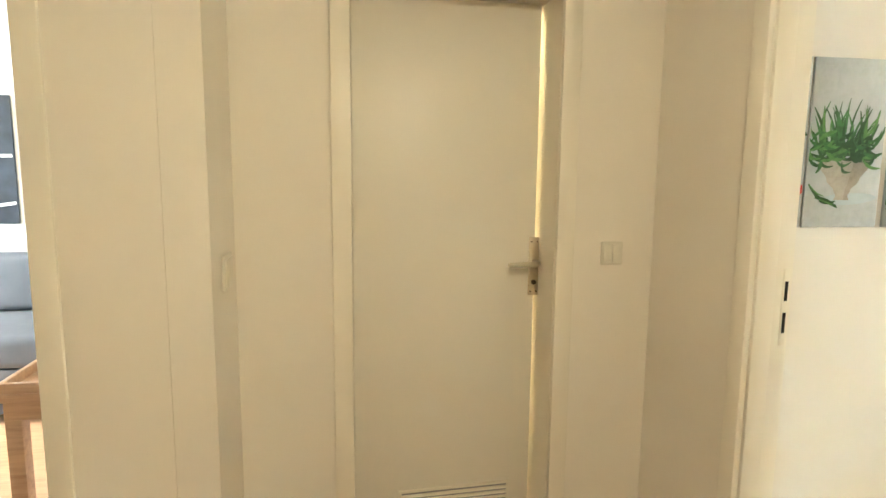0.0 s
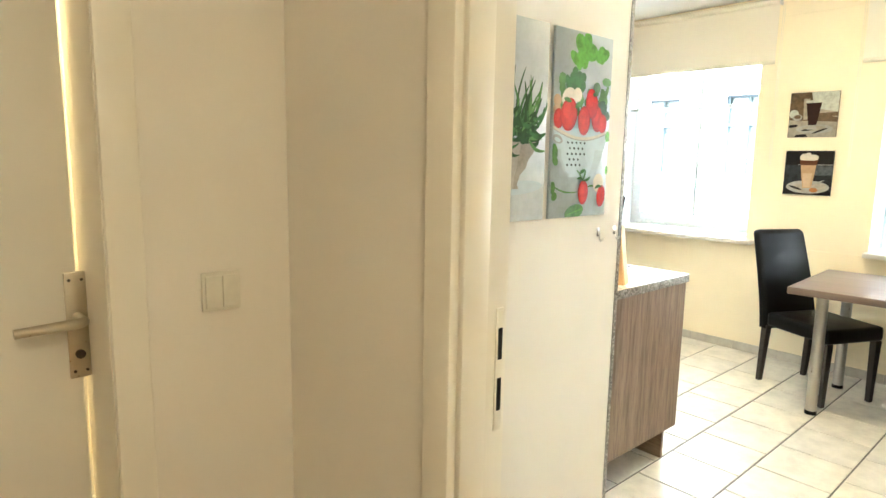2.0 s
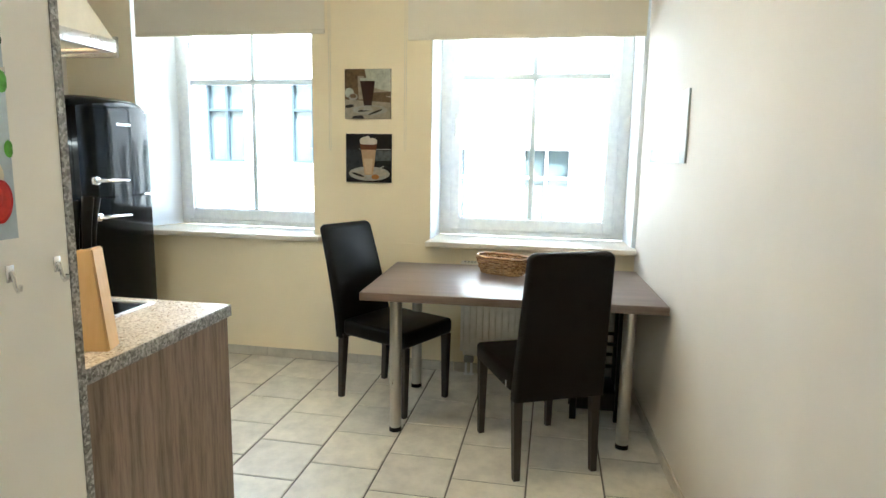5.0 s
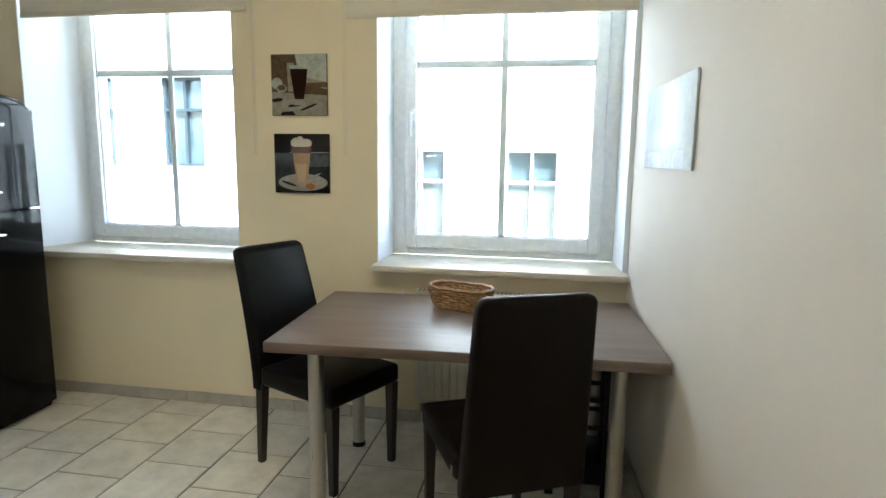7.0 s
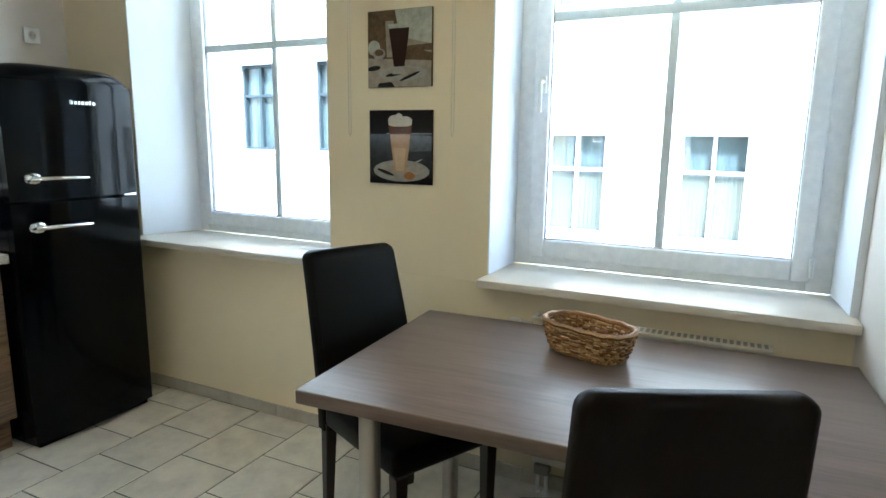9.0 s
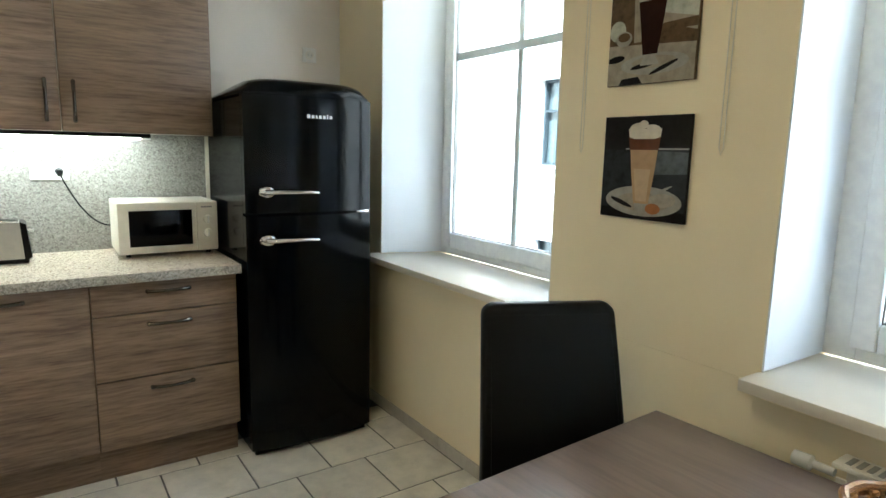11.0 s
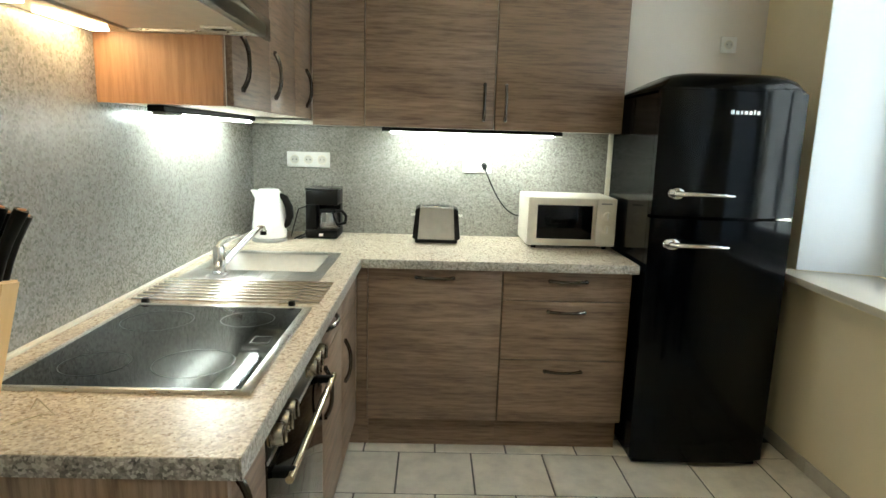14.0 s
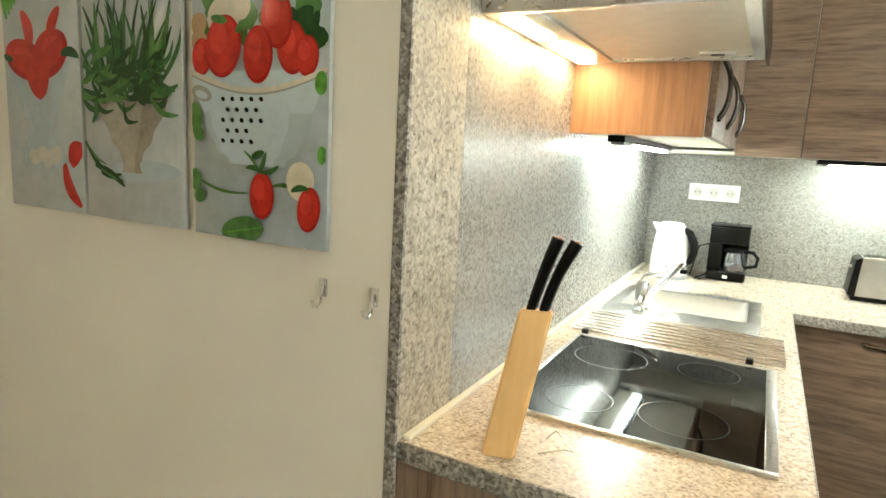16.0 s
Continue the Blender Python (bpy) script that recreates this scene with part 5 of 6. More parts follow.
tube(bm, pts, 0.0085, 8)
part("rim", bm, WEAVE, bk)
bk.matrix_basis = pose(2.200, -0.755, TZ, 0, 0, -22.0)


# ---------------------------------------------------------------- chairs
def chair(m, label, leather, zt, lean):
    """High-backed upholstered chair; built facing -y about its own origin."""
    c_ = thing("dining_chair", (0, 0, 0), label, "chair", "chairs at the table")
    bm = B()
    box(bm, -0.215, 0.215, -0.262, 0.195, 0.385, 0.475, bev=0.022, seg=3)
    part("seat", bm, leather, c_)
    def back_y(u):
        return 0.197 + 0.015 * math.sin(u * 2.2) + lean * u ** 1.5

    bm = B()
    rings, zb, R, q = [], 0.36, 0.030, 0.019
    heights = [zb + 0.002] + [zb + 0.02 + 0.06 * k for k in range(10)] + [zt - R * (1 - math.sin(radians(a))) for a in (0, 18, 36, 54, 70, 82, 90)]
    for z in heights:
        u = (z - zb) / (zt - zb)
        d = max(0.0, z - (zt - R)) / R
        e = max(0.0, z - (zt - q)) / q
        w = 0.212 - 0.020 * u - R * (1 - math.sqrt(max(0.0, 1 - d * d)))
        th = 0.064 - 0.014 * u
        th -= 2 * q * (1 - math.sqrt(max(0.0, 1 - e * e)))
        mid = back_y(u) + 0.030
        c = min(0.017, th * 0.45)
        ring = []
        for cx, cy, s0 in ((w - c, th / 2 - c, 0), (-w + c, th / 2 - c, 90), (-w + c, -th / 2 + c, 180), (w - c, -th / 2 + c, 270)):
            for k in range(5):
                t = radians(s0 + 22.5 * k)
                px, py = cx + c * math.cos(t), cy + c * math.sin(t)
                ring.append((px, mid + py, z + 0.012 * u ** 3 * (1 - (px / 0.2) ** 2)))
        rings.append(ring)
    vr = [[bm.verts.new(p) for p in ring] for ring in rings]
    for a, b in zip(vr, vr[1:]):
        for k in range(20):
            bm.faces.new((a[k], a[(k + 1) % 20], b[(k + 1) % 20], b[k]))
    bm.faces.new(vr[0][::-1]), bm.faces.new(vr[-1])
    bmesh.ops.recalc_face_normals(bm, faces=bm.faces)
    back = part("backrest", bm, leather, c_, smooth=50)
    loop = []
    for sx, us in ((-1, [0.2 + 0.095 * k for k in range(9)]), (1, [0.2 + 0.095 * k for k in range(8, -1, -1)])):
        for u in us:
            loop.append((sx * (0.190 - 0.019 * u), back_y(u) + 0.030 - (0.064 - 0.014 * u) / 2 + 0.0006, zb + u * (zt - zb)))
    part("seam_piping", tube(B(), loop, 0.0022, 6), leather, back)
    for lx, ly, sp in ((-0.185, -0.236, 0.0), (0.185, -0.236, 0.0), (-0.185, 0.215, 0.055), (0.185, 0.215, 0.055)):
        bm = B()
        top, bot = 0.021, 0.014
        a = [bm.verts.new((lx + sx * top, ly + sy * top, 0.386)) for sx, sy in ((-1, -1), (1, -1), (1, 1), (-1, 1))]
        b = [bm.verts.new((lx + sx * bot, ly + sp * 0.4 + sy * bot, 0.0)) for sx, sy in ((-1, -1), (1, -1), (1, 1), (-1, 1))]
        for k in range(4):
            bm.faces.new((a[k], a[(k + 1) % 4], b[(k + 1) % 4], b[k]))
        bm.faces.new(a), bm.faces.new(b[::-1])
        part("leg", bm, W_LEG, c_, "dark stained tapered leg")
    part("fabric_tag", bx(0.2152, 0.2165, 0.155, 0.165, 0.40, 0.43), WHITEP, c_, "small white sewn label")
    c_.matrix_basis = m
    return c_


chair(pose(2.105, -0.152, 0, 0, 0, -26.0), "high-backed black leather dining chair with dark legs", LEATHER, 0.985, 0.145)
chair(pose(1.628, -0.975, 0, 0, 0, 115.6), "high-backed dark brown leather dining chair, turned to the table", LEATHER_B, 1.006, 0.06)

# black folding stool tucked under the table
fs = thing("folding_stool", (2.13, -1.28, 0.0), "black metal folding stool under the table", "stool")
for lx in (2.03, 2.23):
    for ly in (-1.40, -1.17):
        part("leg", bx(lx - 0.013, lx + 0.013, ly - 0.018, ly + 0.018, 0.0, 0.60, bev=0.004), BLACKMAT, fs)
for zz in (0.30, 0.42):
    for lx in (2.03, 2.23):
        part("rung", bx(lx - 0.008, lx + 0.008, -1.382, -1.188, zz, zz + 0.018, bev=0.003), BLACKMAT, fs)
part("tread", bx(2.02, 2.24, -1.40, -1.17, 0.601, 0.63, bev=0.006), BLACKMAT, fs)
part("lower_tread", bx(2.0, 2.26, -1.385, -1.185, 0.07, 0.17, bev=0.006), BLACKMAT, fs)

# radiator
rd = thing("radiator", (2.56, -0.87, 0.12), "cream panel radiator under the window", "radiator")
part("panel", bx(2.545, 2.600, -1.285, -0.49, 0.13, 0.722, bev=0.006), RADIATOR, rd)
for k in range(20):
    yy = -1.265 + k * 0.0405
    part("flute", bx(2.537, 2.5455, yy, yy + 0.022, 0.16, 0.70, bev=0.003), RADIATOR, rd)
part("top_grille", bx(2.53, 2.605, -1.29, -0.465, 0.7225, 0.735, bev=0.003), RADIATOR, rd)
bm = B()
for k in range(38):
    yy = -1.275 + k * 0.021
    box(bm, 2.545, 2.59, yy, yy + 0.012, 0.7352, 0.7362)
part("grille_slots", bm, GREYP, rd)
part("valve", tube(B(), [(2.555, -0.465, 0.70), (2.555, -0.42, 0.70), (2.555, -0.415, 0.70), (2.555, -0.375, 0.70)], [0.010, 0.010, 0.019, 0.017], 14), WHITEP, rd, "white thermostat valve")
part("valve_block", bx(2.535, 2.585, -0.560, -0.500, 0.085, 0.128, bev=0.006), GREYP, rd, "grey pipe valve block")
for yy in (-0.548, -0.512):
    part("pipe", tube(B(), [(2.56, yy, 0.086), (2.56, yy, 0.0)], 0.0085, 12), WHITEP, rd, "white heating pipe")
    part("pipe_collar", tube(B(), [(2.56, yy, 0.012), (2.56, yy, 0.0)], 0.016, 14), WHITEP, rd)


# roller blinds with their chains
def blind(y0, y1, zb, chain_y, label):
    b = thing("roller_blind", (2.585, (y0 + y1) / 2, zb), label, "blind", "roller blinds")
    part("fabric", bx(2.583, 2.5845, y0, y1, zb, 2.54), BLIND, b)
    part("bottom_bar", bx(2.577, 2.590, y0, y1, zb - 0.014, zb + 0.012, bev=0.004), BLIND, b)
    part("roller", tube(B(), [(2.585, y0 - 0.01, 2.56), (2.585, y1 + 0.01, 2.56)], 0.024, 18), BLIND, b)
    for yy in (y0 - 0.012, y1 + 0.006):
        part("bracket", bx(2.56, 2.619, yy, yy + 0.006, 2.53, 2.599), WHITEP, b)
    bm = B()
    tube(bm, [(2.600, chain_y, 2.55), (2.600, chain_y, 1.43), (2.600, chain_y + 0.006, 1.41), (2.600, chain_y + 0.012, 1.43), (2.600, chain_y + 0.012, 2.55)], 0.0014, 6)
    part("pull_chain", bm, CREAMP, b)


blind(0.43, 1.75, 2.145, 0.40, "cream roller blind, half raised, above the kitchen window")
blind(-1.498, -0.105, 2.095, -0.093, "cream roller blind, half raised, above the dining window")


# ---------------------------------------------------------------- pictures
PAPER = printed("pale_grey_print", (0.47, 0.495, 0.495), 0.08)
PAPER_B = printed("pale_blue_print", (0.43, 0.485, 0.51), 0.08)
BEAN = printed("bean_green_print", (0.055, 0.15, 0.04))
BEAN_D = printed("dark_green_print", (0.03, 0.085, 0.03))
LEAF = printed("leaf_green_print", (0.14, 0.38, 0.06))
BOWL = printed("taupe_bowl_print", (0.40, 0.36, 0.29), 0.2)
BOWL_D = printed("taupe_shadow_print", (0.325, 0.29, 0.23), 0.2)
REDP = printed("berry_red_print", (0.52, 0.030, 0.018), 0.25)
REDL = printed("light_red_print", (0.62, 0.045, 0.03), 0.2)
CREAMPR = printed("cream_print", (0.66, 0.60, 0.46), 0.12)
ENAMEL = printed("enamel_blue_print", (0.50, 0.59, 0.63), 0.06)
GREENS = [printed("deep_green_print", (0.025, 0.075, 0.02)), printed("mid_green_print", (0.05, 0.14, 0.04)), printed("fresh_green_print", (0.10, 0.22, 0.06))]
REDD = printed("deep_red_print", (0.40, 0.014, 0.012), 0.25)
PALE_SH = printed("print_shadow", (0.445, 0.515, 0.545), 0.05)
INK = printed("dark_print", (0.008, 0.007, 0.008))
COFFEE = printed("coffee_print", (0.022, 0.007, 0.005), 0.15)
LATTE = printed("latte_print", (0.44, 0.29, 0.16), 0.1)
FOAM = printed("foam_print", (0.60, 0.56, 0.47), 0.1)
CAFE = printed("cafe_print", (0.12, 0.08, 0.045), 0.4)
PLATEP = printed("plate_print", (0.34, 0.33, 0.29), 0.15)
HAZE = printed("soft_window_print", (0.46, 0.48, 0.41), 0.25)


class Print:
    """Flat printed shapes on a picture; u to the right, v up, in metres from the lower left corner."""

    def __init__(self, parent, make, w, h):
        self.parent, self.make, self.w, self.h, self.layer = parent, make, w, h, 0

    def put(self, name, polys, material):
        for pts in polys:
            self.layer += 1
            bm = B()
            pts = [(min(max(u, 0.001), self.w - 0.001), min(max(v, 0.001), self.h - 0.001)) for u, v in pts]
            flat_poly(bm, pts, lambda p: self.make(p[0], p[1], 0.0003 + 0.00004 * self.layer))
            bmesh.ops.dissolve_degenerate(bm, dist=1e-5, edges=bm.edges[:])
            part(name, bm, material, self.parent, smooth=0)


def oval(cu, cv, a, b, turn=0.0, n=20):
    c, s = math.cos(radians(turn)), math.sin(radians(turn))
    return [(cu + a * math.cos(t) * c - b * math.sin(t) * s, cv + a * math.cos(t) * s + b * math.sin(t) * c) for t in [2 * math.pi * k / n for k in range(n)]]


def blade(u0, v0, u1, v1, w, bend=0.0, n=8):
    """A tapering curved leaf or pod from one point to another."""
    du, dv = u1 - u0, v1 - v0
    ln = math.hypot(du, dv) or 1
    nu, nv = -dv / ln, du / ln
    left, right = [], []
    for k in range(n + 1):
        t = k / n
        off = bend * math.sin(math.pi * t)
        hw = w * math.sin(math.pi * (0.08 + 0.88 * t)) ** 0.6 / 2
        cu, cv = u0 + du * t + nu * off, v0 + dv * t + nv * off
        left.append((cu + nu * hw, cv + nv * hw))
        right.append((cu - nu * hw, cv - nv * hw))
    return left + right[::-1]


def veg_picture(x0, x1, z0, z1, label, paper):
    p = thing("wall_picture", ((x0 + x1) / 2, YP, z0), label, "picture", "vegetable pictures")
    part("glass_panel", bx(x0, x1, YP - 0.014, YP - 0.004, z0, z1, bev=0.001), paper, p)
    part("mount", bx(x0 + 0.05, x1 - 0.05, YP - 0.0038, YP, z0 + 0.05, z1 - 0.05), GREYP, p)
    return Print(p, lambda u, v, d: (x0 + u, YP - 0.014 - d, z0 + v), x1 - x0, z1 - z0)


rp = random.Random(3)
PZ0, PZ1 = 1.223, 1.853


def berry(p, u, v, a, b, turn=0.0):
    """A berry drawn as nested tones with a highlight and its seeds."""
    p.put("berry", [oval(u, v, a, b, turn, 28)], REDD)
    p.put("berry_body", [oval(u - a * 0.06, v + b * 0.04, a * 0.90, b * 0.90, turn, 28)], REDP)
    p.put("berry_light", [oval(u - a * 0.25, v + b * 0.25, a * 0.5, b * 0.48, turn, 20)], REDL)


def profile(pts, cu, n=6):
    """Closed outline of a turned vessel from (half width, height) stations, smoothed."""
    out = []
    for (a0, b0), (a1, b1) in zip(pts, pts[1:]):
        for k in range(n):
            q = k / n
            q2 = q * q * (3 - 2 * q)
            out.append((a0 + (a1 - a0) * q2, b0 + (b1 - b0) * q))
    out.append(pts[-1])
    return [(cu + a, b) for a, b in out] + [(cu - a, b) for a, b in out[::-1]]


def half(pts, cu, lo, hi, n=6):
    """A strip of that vessel between two shares of its half width."""
    full = profile(pts, 0.0, n)
    m = len(full) // 2
    side = full[:m]
    return [(cu + a * hi, b) for a, b in side] + [(cu + a * lo, b) for a, b in side[::-1]]


# peppers in a glass bowl
pr = veg_picture(-1.155, -0.852, PZ0, PZ1, "glass wall picture of red peppers in a bowl", PAPER)
pr.put("back_leaf", [blade(0.02 + 0.012 * k, 0.44 + 0.01 * k, 0.01 + 0.03 * k, 0.60 - 0.01 * k, 0.022, 0.012) for k in range(5)], LEAF)
G = [(0.115, 0.335), (0.095, 0.27), (0.05, 0.19), (0.055, 0.165), (0.085, 0.13), (0.085, 0.10)]
pr.put("glass_bowl", [profile(G, 0.145)], PAPER_B)
pr.put("glass_side", [half(G, 0.145, 0.55, 0.95), half(G, 0.145, -0.95, -0.75)], PALE_SH)
pr.put("dark_pepper", [oval(0.09, 0.345, 0.085, 0.045, -14, 28), oval(0.19, 0.355, 0.075, 0.05, 22, 28)], REDD)
pr.put("pepper", [oval(0.085, 0.352, 0.075, 0.036, -14, 28), oval(0.185, 0.365, 0.062, 0.042, 22, 28), blade(0.11, 0.34, 0.16, 0.26, 0.09, 0.01, 12), blade(0.11, 0.36, 0.085, 0.455, 0.04, -0.012, 12), blade(0.19, 0.37, 0.235, 0.455, 0.035, 0.01, 12)], REDP)
pr.put("pepper_light", [blade(0.04, 0.362, 0.12, 0.352, 0.016, 0.008), blade(0.16, 0.36, 0.22, 0.39, 0.018, 0.008), blade(0.098, 0.39, 0.088, 0.44, 0.010)], REDL)
pr.put("stalk", [blade(0.235, 0.355, 0.305, 0.345, 0.022, 0.008), blade(0.0, 0.355, 0.04, 0.345, 0.016)], BEAN_D)
pr.put("garlic", [oval(0.11 + 0.03 * k, 0.12 + 0.008 * (k % 2), 0.026, 0.018, 20 * k, 16) for k in range(4)], FOAM)
pr.put("chilli", [blade(0.23, 0.11, 0.29, 0.015, 0.034, -0.014, 12), blade(0.255, 0.11, 0.305, 0.155, 0.05, 0.008, 12)], REDP)
pr.put("chilli_light", [blade(0.245, 0.09, 0.275, 0.04, 0.009, -0.006)], REDL)
# beans in a bowl
pr = veg_picture(-0.840, -0.520, PZ0, PZ1, "glass wall picture of green beans in a bowl", PAPER)
G = [(0.118, 0.262), (0.112, 0.240), (0.070, 0.178), (0.036, 0.140), (0.027, 0.120), (0.033, 0.104)]
pr.put("soft_shadow", [oval(0.19, 0.108, 0.12, 0.022, 3, 28), oval(0.17, 0.112, 0.08, 0.016, 0, 28)], PALE_SH)
pr.put("bowl", [profile(G, 0.158)], BOWL)
pr.put("bowl_shade", [half(G, 0.158, 0.35, 1.0), half(G, 0.158, 0.6, 1.0)], BOWL_D)
for k in range(64):
    u0, back = 0.158 + rp.uniform(-0.095, 0.095), rp.random()
    fan = (u0 - 0.158) * rp.uniform(1.1, 2.0) + rp.uniform(-0.06, 0.05)
    top = rp.uniform(0.33, 0.45) + 0.05 * (1 - abs(fan) / 0.16)
    pr.put("stem", [blade(u0, 0.27, 0.158 + fan, top, rp.uniform(0.008, 0.014), rp.uniform(-0.03, 0.03), 8)], GREENS[0 if back < 0.4 else 1 if back < 0.8 else 2])
for k in range(58):
    u, v = rp.uniform(-0.005, 0.245), rp.uniform(0.248, 0.335)
    pr.put("bean", [blade(u, v, u + rp.uniform(0.045, 0.085), v + rp.uniform(-0.045, 0.045), rp.uniform(0.011, 0.017), rp.uniform(-0.024, 0.024), 8)], GREENS[0 if k < 26 else rp.choice((0, 1, 1, 2))])
pr.put("hanging_bean", [blade(0.05, 0.255, 0.035, 0.205, 0.015, 0.008), blade(0.02, 0.30, 0.005, 0.36, 0.012, -0.01)], GREENS[1])
pr.put("loose_bean", [blade(0.008, 0.165, 0.135, 0.085, 0.013, -0.018, 12), blade(0.04, 0.115, 0.14, 0.075, 0.016, 0.006, 12), blade(0.06, 0.10, 0.13, 0.10, 0.012, -0.006)], GREENS[0])
pr.put("loose_bean_light", [blade(0.012, 0.163, 0.08, 0.118, 0.006, -0.008, 12), blade(0.06, 0.107, 0.12, 0.086, 0.006)], GREENS[2])
# strawberries in a colander
pr = veg_picture(-0.489, -0.158, PZ0, PZ1, "glass wall picture of strawberries in an enamel colander", PAPER_B)
pr.put("top_leaf", [oval(0.18 + rp.uniform(-0.07, 0.12), 0.575 + rp.uniform(-0.04, 0.03), rp.uniform(0.025, 0.05), rp.uniform(0.018, 0.03), rp.uniform(0, 180), 14) for _ in range(12)], LEAF)
pr.put("back_leaf", [oval(rp.uniform(0.01, 0.32), rp.uniform(0.37, 0.48), rp.uniform(0.015, 0.035), rp.uniform(0.01, 0.022), rp.uniform(0, 180), 10) for _ in range(22)], GREENS[2])
pr.put("dark_leaf", [oval(0.105 + rp.uniform(-0.04, 0.05), 0.462 + rp.uniform(-0.03, 0.03), rp.uniform(0.02, 0.036), rp.uniform(0.014, 0.024), rp.uniform(0, 180), 12) for _ in range(10)], GREENS[1])
pr.put("shade_leaf", [oval(rp.uniform(0.24, 0.32), rp.uniform(0.33, 0.46), rp.uniform(0.015, 0.03), rp.uniform(0.01, 0.02), rp.uniform(0, 180), 10) for _ in range(10)], GREENS[0])
pr.put("left_fruit", [oval(0.02, 0.365 + 0.03 * k, 0.022, 0.02, 0, 16) for k in range(2)], LATTE)
G = [(0.160, 0.308), (0.155, 0.285), (0.128, 0.215), (0.100, 0.165), (0.074, 0.148), (0.072, 0.140)]
pr.put("colander", [profile(G, 0.165)], ENAMEL)
pr.put("colander_shade", [half(G, 0.165, 0.62, 1.0), half(G, 0.165, 0.8, 1.0), half(G, 0.165, -1.0, -0.88)], PALE_SH)
pr.put("pale_fruit", [oval(0.085, 0.405, 0.042, 0.036, 20), oval(0.13, 0.42, 0.024, 0.024)], CREAMPR)
for bb in ((0.250, 0.345, 0.034, 0.046, 10), (0.215, 0.395, 0.036, 0.052, 8), (0.028, 0.335, 0.026, 0.034), (0.285, 0.33, 0.026, 0.034), (0.085, 0.352, 0.046, 0.056, -12), (0.172, 0.335, 0.036, 0.050)):
    berry(pr, *bb)
pr.put("berry_leaf", [oval(0.13, 0.385, 0.016, 0.008, 40, 10), oval(0.235, 0.43, 0.018, 0.008, 10, 10), oval(0.075, 0.40, 0.022, 0.008, -10, 10)], GREENS[2])
rim_u = [k / 14 for k in range(15)]
pr.put("rim", [[(0.331 * q, 0.312 - 0.034 * math.sin(math.pi * q)) for q in rim_u] + [(0.331 * q, 0.303 - 0.034 * math.sin(math.pi * q)) for q in rim_u[::-1]]], FOAM)
pr.put("rim_shadow", [[(0.331 * q, 0.303 - 0.034 * math.sin(math.pi * q)) for q in rim_u] + [(0.331 * q, 0.299 - 0.034 * math.sin(math.pi * q)) for q in rim_u[::-1]]], GREYP)
pr.put("colander_front", [[(0.0, 0.30)] + [(0.331 * q, 0.299 - 0.034 * math.sin(math.pi * q)) for q in rim_u[1:-1]] + [(0.325, 0.29), (0.30, 0.235), (0.03, 0.235), (0.006, 0.285)]], ENAMEL)
pr.put("side_handle", [oval(0.028, 0.268, 0.028, 0.014, -15, 20)], GREYP)
pr.put("handle_gap", [oval(0.027, 0.266, 0.017, 0.007, -15, 20)], ENAMEL)
pr.put("hole", [oval(0.085 + 0.024 * c + 0.012 * (rr % 2), 0.258 - 0.019 * rr, 0.0055, 0.0042, -20, 10) for rr in range(5) for c in range(5 - rr % 2 - (rr > 2))], INK)
pr.put("left_leaf", [oval(0.012, 0.225, 0.018, 0.028, 10, 12), oval(0.018, 0.195, 0.014, 0.018, 40, 12), oval(0.008, 0.105, 0.016, 0.022, 0, 12), oval(0.02, 0.075, 0.016, 0.014, 30, 12)], GREENS[2])
pr.put("right_leaf", [oval(0.318, 0.285, 0.014, 0.020, 0, 12), oval(0.322, 0.165, 0.01, 0.016, 0, 12)], LEAF)
pr.put("stem", [blade(0.0, 0.115, 0.15, 0.088, 0.006, -0.012, 10), blade(0.14, 0.165, 0.18, 0.125, 0.006, 0.004), blade(0.21, 0.105, 0.27, 0.10, 0.008, 0.006)], GREENS[2])
pr.put("lower_pale", [oval(0.275, 0.118, 0.032, 0.034, 0, 24)], CREAMPR)
berry(pr, 0.184, 0.086, 0.030, 0.043)
berry(pr, 0.295, 0.070, 0.026, 0.040, -8)
pr.put("calyx", [blade(0.145, 0.135, 0.185, 0.128, 0.010, 0.004), blade(0.185, 0.128, 0.225, 0.142, 0.010, -0.004), blade(0.18, 0.125, 0.195, 0.165, 0.010), blade(0.16, 0.155, 0.19, 0.165, 0.014), blade(0.255, 0.10, 0.295, 0.105, 0.012, 0.004)], GREENS[1])
pr.put("lower_leaf", [oval(0.135, 0.018, 0.055, 0.026, 10, 20)], GREENS[2])
pr.put("leaf_rib", [blade(0.085, 0.008, 0.185, 0.028, 0.003)], LEAF)


def cup_picture(y0, z0, w, h, label, paper):
    p = thing("wall_picture", (XE, y0 + w / 2, z0), label, "picture", "coffee pictures")
    part("glass_panel", bx(XE - 0.016, XE - 0.004, y0, y0 + w, z0, z0 + h, bev=0.001), paper, p)
    part("mount", bx(XE - 0.0038, XE, y0 + 0.05, y0 + w - 0.05, z0 + 0.05, z0 + h - 0.05), GREYP, p)
    return Print(p, lambda u, v, d: (XE - 0.016 - d, y0 + w - u, z0 + v), w, h)


